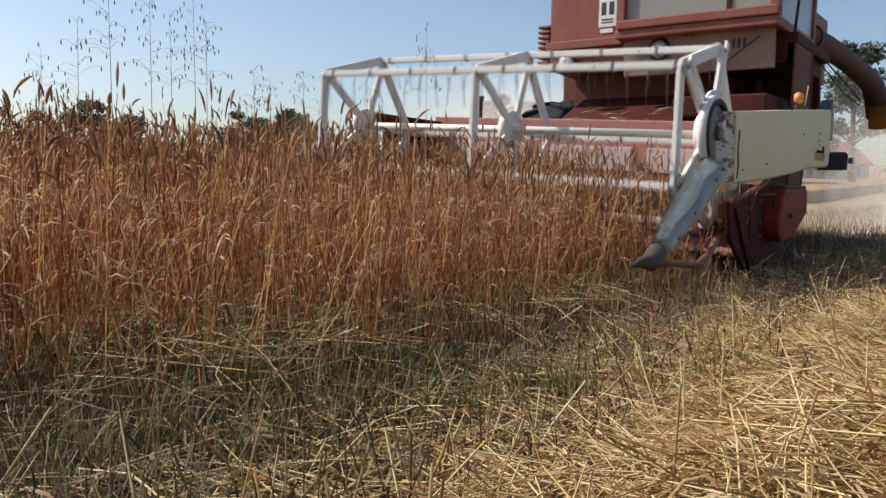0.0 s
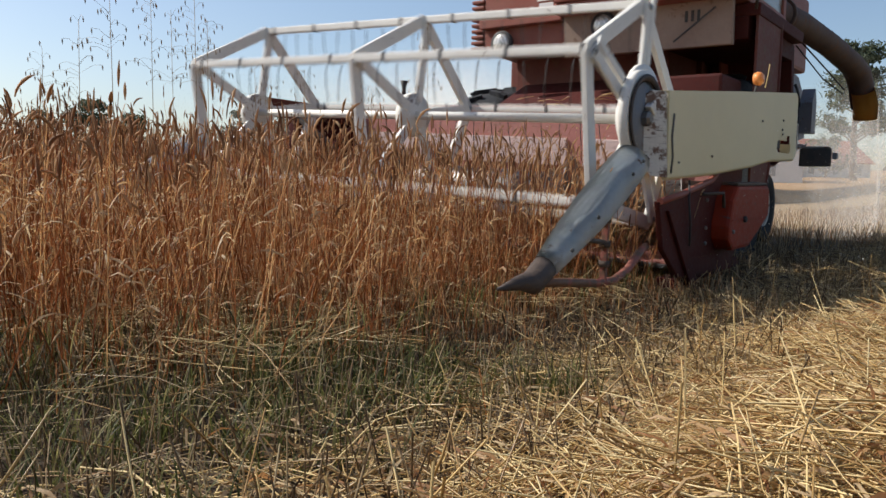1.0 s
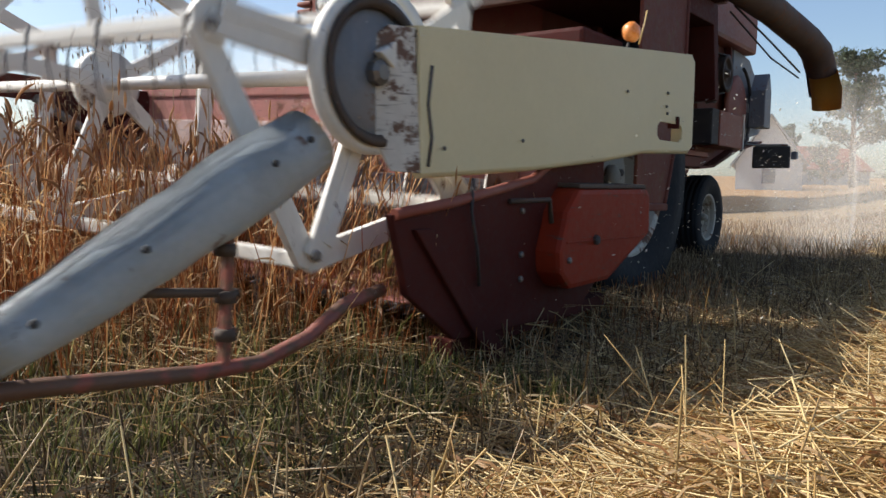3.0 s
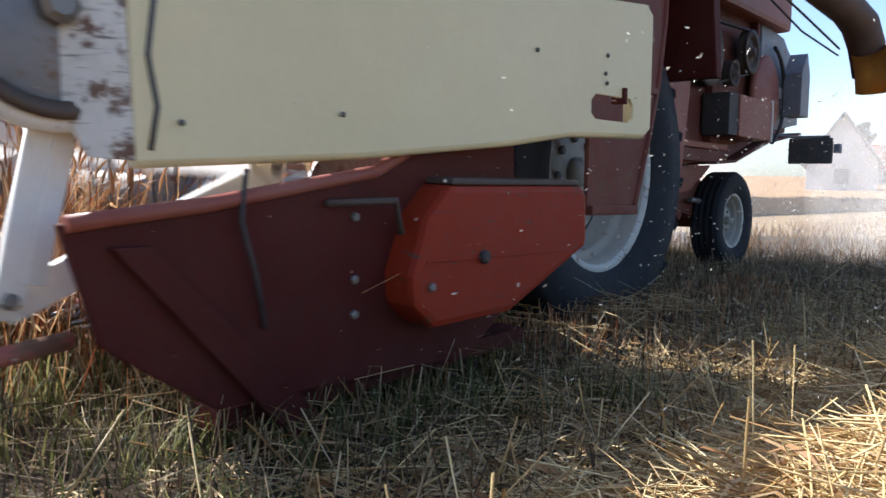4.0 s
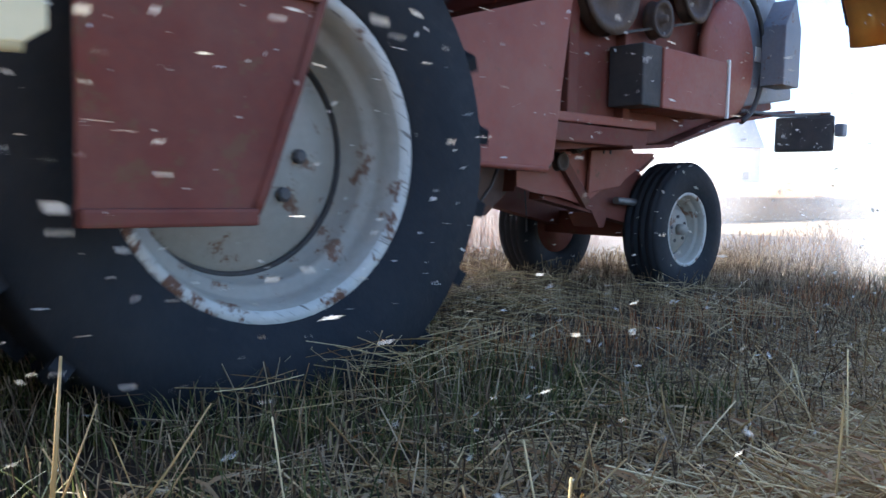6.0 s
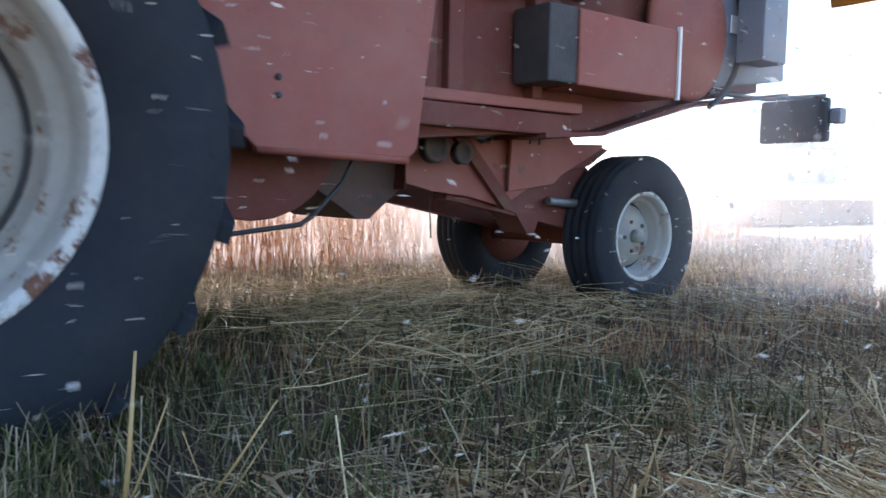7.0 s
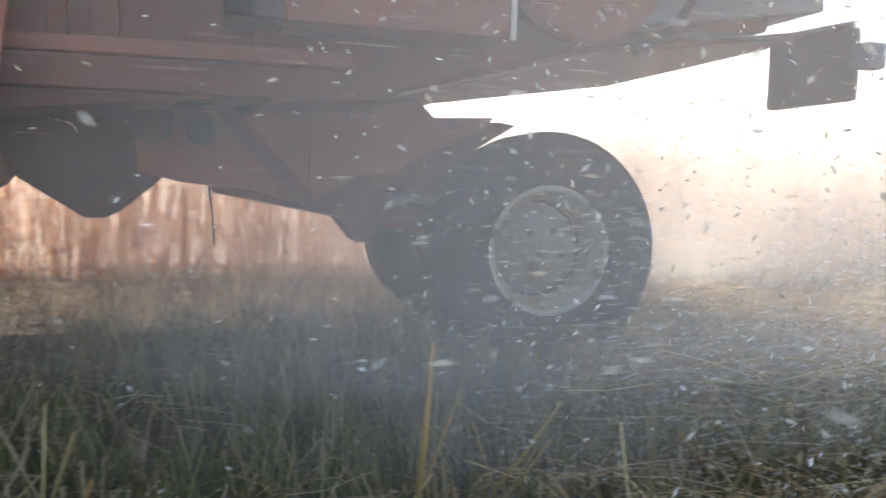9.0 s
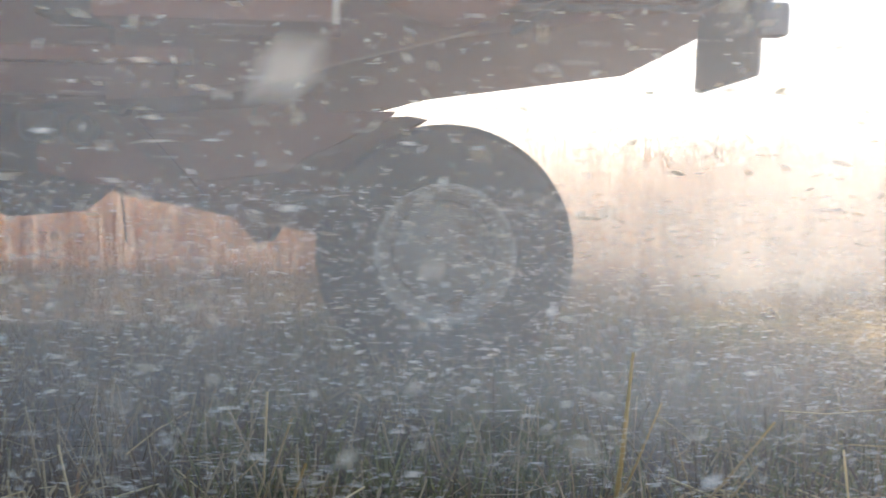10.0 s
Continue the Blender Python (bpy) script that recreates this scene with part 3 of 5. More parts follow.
def away(angle, dist, z=None):
    """A place dist metres off, angle degrees to the right of the first view."""
    a = radians(angle)
    p = Vector((math.sin(a) * dist, math.cos(a) * dist, 0))
    p.z = float(rise(np.array(dist))) if z is None else z
    return p


def distance():
    tree("pine_tree", "tall open-crowned pine behind the field", away(27.4, 85), 13.8, 6.4, 62, 3, True)
    tree("pine_tree", "tall open-crowned pine behind the field", away(31.5, 92), 12.0, 4.6, 40, 9, True)
    tree("tree", "small round leafy tree beside the house", away(25.8, 98), 5.2, 2.6, 26, 4)
    tree("tree", "small leafy tree behind the house", away(23.4, 120), 8.5, 2.4, 20, 6)
    tree("tree", "leafy tree far behind the field", away(3.7, 95), 9.4, 3.4, 40, 11)
    rnd = random.Random(8)
    for a in (-27, -24, -21.5, -14.5, -13.0, -11.8, -10.6, -9.2, -6.0, 33, 36, 40):
        tree("tree", "dark leafy tree of the far hedgerow", away(a + rnd.uniform(-.4, .4), 150 + rnd.uniform(-8, 20)), rnd.uniform(8.5, 10.5), 4.6, 30, rnd.randrange(999))
    for k in range(12):
        tree("bush", "low dark bush on the far field edge", away(24 + k * 1.9, 140 + rnd.uniform(-10, 30)), rnd.uniform(2.0, 3.4), 2.6, 14, rnd.randrange(999))
    # the farm houses
    for name, label, ang, dist, wide, long, eave, ridge, turn, roof in (
            ("farm_house", "low farm house with a red tiled roof", 25.0, 112, 7.0, 12.0, 2.6, 5.2, 68, ROOF),
            ("barn", "pale gabled barn with a grey roof", 22.3, 74, 5.0, 11.0, 2.6, 6.3, 22, ROOFGREY),
            ("farm_house", "far house with a grey sheet roof", 8.0, 130, 8.0, 14.0, 6.0, 11.5, 70, ROOFGREY)):
        t = thing(name, label, "house", at=Matrix.Translation(away(ang, dist)) @ pose(0, 0, 0, 0, 0, -turn))
        bm = bmesh.new()
        prof = [(-wide / 2, -0.5), (wide / 2, -0.5), (wide / 2, eave), (0, ridge), (-wide / 2, eave)]
        part("wall", slab(prof, -long / 2, long / 2), PLASTER, t)
        for s in (-1, 1):
            bm = bmesh.new()
            bar(bm, (s * (wide / 2 + 0.4), 0, eave - 0.25), (0, 0, ridge + 0.14), long + 0.8, 0.14, up=(s * (ridge - eave), 0, wide / 2))
            part("roof", bm, roof, t)
        for k in range(3):
            y = -long / 3 + k * long / 3
            part("window", block(wide / 2 - 0.06, wide / 2 + 0.03, y - 0.5, y + 0.5, 0.9, 2.1, 0.01), GREY, t)
        part("window", block(-0.5, 0.5, -long / 2 - 0.03, -long / 2 + 0.06, 0.9, 2.1, 0.01), GREY, t)


distance()


# ---- the combine harvester: x ahead of the front axle, y to its left, z up ----
REEL_X, REEL_Z, REEL_R = 2.45, 0.965, 0.615
BATS, REEL_TURN, REEL_START = 5, 227.0, 38.0
LEAN = 0.045         # the header hangs higher at its far end
MOVING = {"bats": [], "spiders": [], "wheels": []}


def skew(bm):
    """The side shield stands askew: its nose lies further in than its rear end."""
    for v in bm.verts:
        v.co.y += (2.5 - v.co.x) * 0.113
        v.co.x = 0.6 + (v.co.x - 0.6) * 0.94
    return bm


def bolt(parent, at, r=0.014, mat=None, axis="y"):
    bm = lathe([(0.0005, 0.0), (r, 0.0), (r, r * 0.7), (r * 0.6, r), (0.0005, r)], 8, False)
    ob = part("bolt", bm, mat or STEEL, parent)
    ob.location = at
    return ob


def agricultural_wheel(combine, name, at, R, rim_r, width, lugs, lug_h, side, bolts):
    """Tyre with slanted lugs, dished rim and hub; side +1 shows its dish to the left."""
    hub = part(name, lathe([(0.0005, 0.03), (rim_r * 0.16, 0.03), (rim_r * 0.16, 0.065), (rim_r * 0.09, 0.09), (0.0005, 0.09)], 20), RIM, combine)
    hw = width / 2
    paint = RIM if side > 0 else HULL
    ribs = [] if lugs else [q for y in (-0.6, -0.2, 0.2, 0.6) for q in ((R - 0.002, hw * (y - 0.1)), (R, hw * (y + 0.1)), (R - lug_h, hw * (y + 0.14)), (R - lug_h, hw * (y + 0.2)))]
    prof = [(rim_r - 0.005, -hw * 0.72), (rim_r + (R - rim_r) * 0.35, -hw * 0.98), (R * 0.93, -hw * 0.95), (R - lug_h, -hw * 0.78),
            *(ribs or [(R - lug_h * 0.7, 0)]), (R - lug_h, hw * 0.82), (R * 0.93, hw * 0.95), (rim_r + (R - rim_r) * 0.35, hw * 0.98),
            (rim_r + 0.03, hw * 0.82), (rim_r - 0.005, hw * 0.72)]
    bm = lathe(prof, 56, True, True)
    for s in (-1, 1) if lugs else ():
        p = [Vector((math.cos(q) * (R - lug_h * h), s * y, math.sin(q) * (R - lug_h * h))) for q, y, h in
             ((0.02, hw * 0.05, 0.45), (0.14, hw * 0.72, 0.5), (0.155, hw * 0.90, 1.0))]
        lug = bmesh.new()
        for u, w in zip(p, p[1:]):
            bar(lug, u, w, 0.05, lug_h * 1.3, up=(u + w).normalized())
        first = part("lug", lug, TYRE, hub)
        for k in range(lugs):
            ob = first if k == 0 else new("lug", first.data)
            ob.parent = hub
            ob.matrix_basis = pose(0, 0, 0, 0, 360 * (k + (0.5 if s > 0 else 0)) / lugs, 0)
    tyre = part("tyre", bm, TYRE, hub, "dusty black rubber tyre with worn lugs")
    o = hw * 0.74
    rp = [(0.0005, 0.028), (rim_r * 0.52, 0.028), (rim_r * 0.58, -0.01), (rim_r * 0.72, -0.015), (rim_r * 0.76, -0.05), (rim_r * 0.79, -0.05), (rim_r * 0.82, o * 0.35),
          (rim_r * 0.845, o * 0.48), (rim_r * 0.90, o * 0.50), (rim_r * 0.92, o * 0.62), (rim_r * 0.955, o * 0.96), (rim_r * 1.03, o * 1.02), (rim_r * 1.045, o * 0.94), (rim_r * 0.97, o * 0.85),
          (rim_r * 0.95, -o), (0.0005, -o)]
    part("rim", lathe(rp, 56), paint, hub, "pale chipped steel rim" if side > 0 else "dirty red-brown inner rim")
    part("rim_groove", lathe([(rim_r * 0.765, -0.046), (rim_r * 0.80, -0.046), (rim_r * 0.80, -0.030), (rim_r * 0.765, -0.034)], 56, True, True), BLACK, hub)
    part("flange", lathe([(rim_r * 0.925, o * 0.66), (rim_r * 0.965, o * 1.0), (rim_r * 1.04, o * 1.06), (rim_r * 1.055, o * 0.95), (rim_r * 0.96, o * 0.80)], 56, True, True), FLANGE if side > 0 else HULL, hub, "scuffed pale rim flange" if side > 0 else "")
    for k in range(bolts):
        a = 2 * math.pi * k / bolts + 0.3
        bolt(hub, (math.cos(a) * rim_r * 0.36, 0.028, math.sin(a) * rim_r * 0.36), rim_r * 0.05, DARKPLATE)
    hub.matrix_basis = pose(*at) @ (pose(0, 0, 0) if side > 0 else pose(0, 0, 0, 0, 0, 180))
    return hub


def reel(combine):
    rnd = random.Random(2)
    for y in (-1.54, -0.05, 1.42):
        pts = [(math.cos(radians(360 * k / BATS)) * REEL_R, math.sin(radians(360 * k / BATS)) * REEL_R) for k in range(BATS)]
        hub = lathe([(0.0005, -0.03), (0.135, -0.03), (0.14, 0.0), (0.135, 0.034), (0.0005, 0.034)], 28)
        sp = part("reel_spider", hub, WHITE, combine, "white painted five-armed reel frame")
        sp.location = (REEL_X, y, REEL_Z)
        for k in range(BATS):
            x, z = pts[k]
            x2, z2 = pts[(k + 1) % BATS]
            part("rim_bar", rounded(bar(bmesh.new(), (x, 0, z), (x2, 0, z2), 0.075, 0.03), 0.004), WHITE, sp)
            part("arm", rounded(bar(bmesh.new(), (x * 0.15, 0.028, z * 0.15), (x * 0.98, 0.028, z * 0.98), 0.065, 0.022), 0.004), WHITE, sp)
            bolt(sp, (x * 0.97, 0.03, z * 0.97), 0.018)
        MOVING["spiders"].append((sp, y, REEL_X, REEL_Z + (1.5 - y) * LEAN))
    # the eccentric frame which holds the tines upright
    ec = part("eccentric_frame", lathe([(0.19, -0.012), (0.24, -0.012), (0.24, 0.012), (0.19, 0.012)], 30, True, True), WHITE, combine)
    for k in range(BATS):
        a = radians(360 * k / BATS)
        part("control_arm", rounded(bar(bmesh.new(), (math.cos(a) * 0.22, 0, math.sin(a) * 0.22), (math.cos(a) * REEL_R, 0, math.sin(a) * REEL_R), 0.045, 0.018), 0.003), WHITE, ec)
    MOVING["spiders"].append((ec, 1.455, REEL_X - 0.05, REEL_Z + 0.05))
    # the shaft and the cam disc at the end
    part("reel_shaft", pipe(bmesh.new(), [(REEL_X, -1.56, REEL_Z + 3.06 * LEAN), (REEL_X, 1.46, REEL_Z)], 0.027, 14), WHITE, combine)
    disc = part("cam_disc", lathe([(0.0005, 0.0), (0.235, 0.0), (0.245, 0.015), (0.245, 0.05), (0.205, 0.055), (0.2, 0.03), (0.0005, 0.03)], 40), WHITE, combine)
    disc.location = (REEL_X + 0.05, 1.465, REEL_Z)
    part("disc_face", lathe([(0.0005, 0.03), (0.198, 0.032), (0.19, 0.045), (0.0005, 0.042)], 40), GREY, disc, "dull grey disc face")
    part("rubbing_ring", lathe([(0.19, 0.050), (0.215, 0.058), (0.222, 0.066), (0.205, 0.070), (0.185, 0.058)], 40, True, True), RUST, disc, "dark worn ring round the disc")
    bolt(disc, (0, 0.045, 0), 0.04)
    # five bats with hanging spring tines
    tine = bmesh.new()
    pipe(tine, [(0.0, 0, -0.01), (0.004, 0, -0.05), (-0.002, 0, -0.13), (-0.022, 0, -0.21), (-0.035, 0, -0.235)], [0.0032, 0.0032, 0.003, 0.0025, 0.002], 5)
    tine_mesh = None
    for k in range(BATS):
        bm = rounded(box(bmesh.new(), -0.021, 0.021, -1.56, 1.44, -0.023, 0.023), 0.007)
        bat = part("bat", bm, WHITE, combine, "chipped white reel bat")
        for i in range(22):
            y = -1.48 + i * 0.135 + rnd.uniform(-0.01, 0.01)
            if tine_mesh is None:
                t = part("tine", tine, BLACK, bat, "bent black spring tine")
                tine_mesh = t.data
            else:
                t = new("tine", tine_mesh)
                t.parent = bat
            t.matrix_basis = pose(0.004, y, -0.024, rnd.uniform(-5, 5), rnd.uniform(-9, 9), 0)
            if i % 3 == 0:
                part("clip", block(-0.025, 0.025, y + 0.03, y + 0.05, -0.028, 0.027, 0.004), STEEL, bat)
        MOVING["bats"].append((bat, k))


def divider(combine, s):
    """The crop divider at the header's end on side s: sheet-steel cone, iron nose, bow and strut."""
    y = 1.61 * s
    top, low = Vector((2.87, y, 0.735)), Vector((3.67, y, 0.295))
    bm = bmesh.new()
    d = (low - top)
    pipe(bm, [top + d * k / 14 for k in range(15)], [float(np.interp(k / 14, [0, 0.25, 0.55, 0.8, 1], [0.086, 0.092, 0.084, 0.068, 0.052])) for k in range(15)], 22, False)
    for v in bm.verts:
        v.co += Vector((0, 1, 1)) * 0.016 * noise.noise(v.co * 8.0) + Vector((0, 0.5, 1)) * 0.006 * noise.noise(v.co * 26.0)
    bmesh.ops.solidify(bm, geom=list(bm.faces), thickness=0.004)
    cone = part("divider_cone", bm, TUBE, combine, "dented blue-grey sheet steel divider")
    for q in (0.06, 0.2, 0.62, 0.9):
        p = top + d * q
        bolt(cone, (p.x + 0.02, p.y + 0.085 * s, p.z + 0.03), 0.009, BLACK)
    n = bmesh.new()
    pipe(n, [low + Vector((-0.04, 0, 0.02)), low + d * 0.12, Vector((3.86, y, 0.25)), Vector((4.01, y, 0.24))], [0.052, 0.048, 0.028, 0.005], 14)
    part("divider_nose", n, RUST, combine, "rusty iron divider nose")
    b = bmesh.new()
    pipe(b, [(3.84, y, 0.245), (3.55, y, 0.225), (3.2, y, 0.19), (3.02, y, 0.185), (2.86, y, 0.225), (2.72, y, 0.30), (2.5, y - 0.06 * s, 0.31)], 0.019, 10)
    part("divider_bow", b, REDROD, combine, "rusty red bent pipe")
    strut = part("divider_strut", rounded(bar(bmesh.new(), (3.13, y, 0.185), (3.11, y, 0.64), 0.022, 0.03), 0.004), REDROD, combine)
    for z in (0.27, 0.36, 0.47):
        part("collar", pipe(bmesh.new(), [(3.125, y, z - 0.014), (3.125, y, z + 0.014)], 0.027, 8), RUST, strut)
    part("cross_rod", pipe(bmesh.new(), [(3.09, y, 0.365), (3.42, y, 0.395)], 0.011, 8), RUST, combine)


def header(combine):
    # the table with its back wall and floor
    prof = [(2.02, 0.165), (2.02, 0.18), (1.72, 0.195), (1.45, 0.26), (1.28, 0.42), (1.24, 0.60), (1.24, 1.06), (1.20, 1.06), (1.20, 0.40), (1.38, 0.16)]
    part("header_table", slab(prof, -1.68, 1.60, 0.006), FADED, combine, "faded red header table, dusty")
    part("top_beam", block(1.10, 1.25, -1.68, 1.50, 1.04, 1.13, 0.012), FADED, combine)
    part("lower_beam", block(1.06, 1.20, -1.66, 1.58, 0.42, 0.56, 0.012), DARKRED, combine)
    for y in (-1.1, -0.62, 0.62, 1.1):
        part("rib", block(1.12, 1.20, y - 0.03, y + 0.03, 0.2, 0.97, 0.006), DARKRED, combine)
    # pale worn strips on the wall
    for y0, y1 in ((-1.5, -0.62), (-0.5, 0.42), (0.55, 1.3)):
        part("wall_panel", block(1.245, 1.262, y0, y1, 0.70, 0.90, 0.005), PINK, combine, "worn pale sheet strip")
    # intake auger with its flights
    a = part("intake_auger", pipe(bmesh.new(), [(1.62, -1.62, 0.50), (1.62, 1.56, 0.50)], 0.155, 24), STEEL, combine)
    for s in (-1, 1):
        bm = bmesh.new()
        prev = None
        for i in range(97):
            q = i / 96
            ang = s * q * 2 * math.pi * 3.0
            y = s * (1.52 - q * 1.15)
            c, n = math.cos(ang), math.sin(ang)
            ring = [bm.verts.new((1.62 + c * r, y + dy, 0.50 + n * r)) for r, dy in ((0.15, -0.003), (0.27, -0.003), (0.27, 0.003), (0.15, 0.003))]
            if prev:
                for k in range(4):
                    bm.faces.new((prev[k], prev[(k + 1) % 4], ring[(k + 1) % 4], ring[k]))
            prev = ring
        bmesh.ops.recalc_face_normals(bm, faces=list(bm.faces))
        part("flight", bm, STEEL, a)
    # knife bar with guards
    k = part("knife_bar", block(1.98, 2.06, -1.66, 1.60, 0.150, 0.172, 0.004), STEEL, combine)
    for i in range(43):
        y = -1.62 + i * 0.0762
        bm = bmesh.new()
        pipe(bm, [(2.04, y, 0.165), (2.10, y, 0.168), (2.15, y, 0.162)], [0.014, 0.011, 0.003], 6)
        part("guard", bm, STEEL, k)
    # end plates
    for s in (-1, 1):
        y0, y1 = (1.60, 1.63) if s > 0 else (-1.70, -1.67)
        plate = [(2.55, 0.545), (2.47, 0.30), (2.22, 0.13), (1.35, 0.12), (1.16, 0.25), (1.13, 0.62), (1.15, 1.06), (1.38, 0.84), (1.75, 0.66), (2.25, 0.575)]
        # the plate's near-black red carries the header's shade as well as grime
        part("end_plate", slab(plate, y0, y1, 0.006), DARKRED, combine, "dark red end plate, grime and deep shade in its colour")
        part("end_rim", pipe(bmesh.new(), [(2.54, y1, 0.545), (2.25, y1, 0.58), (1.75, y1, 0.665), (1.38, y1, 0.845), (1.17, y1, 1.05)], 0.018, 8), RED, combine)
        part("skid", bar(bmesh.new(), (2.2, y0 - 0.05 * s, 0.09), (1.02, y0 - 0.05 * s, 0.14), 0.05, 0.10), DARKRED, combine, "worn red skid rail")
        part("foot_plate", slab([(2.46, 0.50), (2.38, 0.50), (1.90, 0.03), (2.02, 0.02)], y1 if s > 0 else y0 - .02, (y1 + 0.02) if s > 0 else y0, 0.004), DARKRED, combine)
        divider(combine, s)
        part("reel_arm", slab([(1.15, 0.94), (1.15, 1.08), (2.40, 1.09), (2.52, 1.02), (2.40, 0.95)], 1.515 if s > 0 else -1.64, 1.55 if s > 0 else -1.60, 0.008), WHITE if s > 0 else DARKRED, combine)
        part("lift_ram", pipe(bmesh.new(), [(1.25, 1.585 * s, 0.55), (2.0, 1.585 * s, 0.96)], 0.026, 12), STEEL, combine)
    # orange-red drive guard behind the shield
    g = [(1.67, 0.50), (1.655, 0.55), (1.56, 0.64), (0.90, 0.65), (0.855, 0.625), (0.845, 0.45), (1.28, 0.265), (1.62, 0.255), (1.70, 0.32), (1.71, 0.40)]
    guard = part("drive_guard", slab(g, 1.60, 1.735, 0.022), ORANGE, combine, "orange-red sheet guard over the drive")
    part("upper_lip", rounded(bar(bmesh.new(), (1.55, 1.672, 0.650), (0.90, 1.672, 0.658), 0.018, 0.11), 0.005), RUST, guard, "sooty rusted upper lip")
    part("groove", block(0.96, 1.66, 1.733, 1.739, 0.434, 0.440, 0.002), ORANGE, guard)
    bolt(guard, (1.42, 1.735, 0.44), 0.020, BLACK)
    bolt(guard, (1.64, 1.735, 0.37), 0.012)
    for z in (0.30, 0.39, 0.55):
        bolt(combine, (1.82, 1.63, z), 0.012)
    part("hanging_cable", pipe(bmesh.new(), [(2.15, 1.64, 0.66), (2.17, 1.65, 0.55), (2.13, 1.65, 0.42), (2.10, 1.64, 0.30)], 0.006, 6), BLACK, combine)
    part("lever", pipe(bmesh.new(), [(1.92, 1.64, 0.585), (1.74, 1.70, 0.595), (1.72, 1.70, 0.51)], 0.010, 8), RUST, combine)
    part("belt_pulley", lathe([(0.0005, -0.03), (0.16, -0.03), (0.14, 0.0), (0.16, 0.03), (0.0005, 0.03)], 28), RUST, combine).location = (1.75, 1.61, 0.92)
    part("belt_pulley", lathe([(0.0005, -0.03), (0.10, -0.03), (0.085, 0.0), (0.10, 0.03), (0.0005, 0.03)], 24), RUST, combine).location = (0.95, 1.66, 1.0)
    for s in (-1, 1):
        part("drive_belt", bar(bmesh.new(), (1.75, 1.61, 0.92 + 0.145 * s), (0.95, 1.66, 1.0 + 0.09 * s), 0.012, 0.03), BLACK, combine)
    # the cream side shield with its finger slot, rolled rim and scuffed nose
    slot = [(0.70, 0.885), (0.70, 0.93), (0.72, 0.95), (0.92, 0.95), (0.945, 0.93), (0.945, 0.89), (0.92, 0.87), (0.72, 0.87)]
    out = [(2.50, 0.665), (2.52, 1.105), (1.6, 1.19), (0.62, 1.275), (0.59, 1.25), (0.585, 0.86), (0.62, 0.835), (1.05, 0.815), (1.35, 0.77), (1.9, 0.71)]
    sh = part("side_shield", skew(slab(out, 1.593, 1.605, 0.004, [slot])), CREAM, combine, "cream sheet-metal side shield")
    part("lower_rim", skew(pipe(bmesh.new(), [(x, 1.587, z) for x, z in ((2.50, 0.668), (1.9, 0.712), (1.35, 0.772), (1.05, 0.818), (0.62, 0.838))], 0.017, 8)), CREAM, sh)
    part("upper_rim", skew(slab([(2.52, 1.10), (2.52, 1.113), (1.6, 1.198), (0.62, 1.283), (0.62, 1.27), (1.6, 1.185)], 1.49, 1.603)), CREAM, sh)
    part("rear_rim", skew(block(0.585, 0.602, 1.505, 1.60, 0.86, 1.26, 0.004)), CREAM, sh)
    nose = slab([(2.50, 0.668), (2.52, 1.107), (2.58, 1.11), (2.63, 1.06), (2.63, 0.80), (2.57, 0.67)], 1.593, 1.605, 0.003)
    for v in nose.verts:
        v.co.y -= max(0, v.co.x - 2.5) * 0.75
    part("shield_nose", skew(nose), SCUFF, combine, "scuffed white shield nose, paint worn to iron")
    part("crease", skew(pipe(bmesh.new(), [(2.47, 1.607, 0.69), (2.455, 1.607, 0.78), (2.475, 1.607, 0.88), (2.46, 1.607, 1.0)], 0.006, 6)), DARKPLATE, combine)
    part("slot_peg", skew(block(0.755, 0.772, 1.565, 1.617, 0.93, 0.985, 0.003)), DARKRED, combine)
    for x, z in ((2.3, 0.75), (1.9, 0.80), (1.2, 1.05), (0.85, 1.08), (0.86, 1.02), (0.85, 0.99)):
        bolt(sh, (x, 1.605 + (2.5 - x) * 0.113, z), 0.007, DARKPLATE)
    # amber marker lamp on a wire stalk
    lamp = part("marker_lamp", lathe([(0.0005, -0.03), (0.035, -0.03), (0.046, -0.01), (0.046, 0.012), (0.03, 0.03), (0.0005, 0.034)], 20), AMBER, combine, "amber marker lamp")
    lamp.location = (0.92, 1.64, 1.345)
    part("lamp_stalk", pipe(bmesh.new(), [(0.95, 1.62, 1.22), (0.92, 1.63, 1.31)], 0.007, 6), BLACK, combine)
    part("stuck_straw", pipe(bmesh.new(), [(0.98, 1.70, 1.28), (0.93, 1.70, 1.37), (0.90, 1.70, 1.44)], 0.0035, 5), STRAW, combine)
    # valve post and dark gear beyond the far end
    part("valve_post", pipe(bmesh.new(), [(1.15, -1.2, 1.0), (1.15, -1.2, 1.28), (1.15, -1.2, 1.34)], [0.018, 0.018, 0.035], 10), BLACK, combine)
    part("far_drive_cover", block(0.7, 1.9, -1.82, -1.70, 0.70, 1.08, 0.03), DARKRED, combine)
    # straw lying on the beam and the feeder
    for n in range(46):
        r = random.Random(n)
        x, y = r.uniform(0.55, 1.22), r.uniform(-1.2, 1.2)
        z = 1.07 + (0.0 if x > 1.05 else (1.05 - x) * 0.45)
        a = r.uniform(0, 3.1)
        q = r.uniform(0.06, 0.2)
        if abs(y) < 0.55 or x > 1.12:
            part("caught_straw", pipe(bmesh.new(), [(x - math.sin(a) * 0.05, y - math.cos(a) * q, z), (x, y, z + 0.015), (x + math.sin(a) * 0.05, y + math.cos(a) * q, z + r.uniform(-.005, .04))], 0.0028, 4), STRAW, combine)


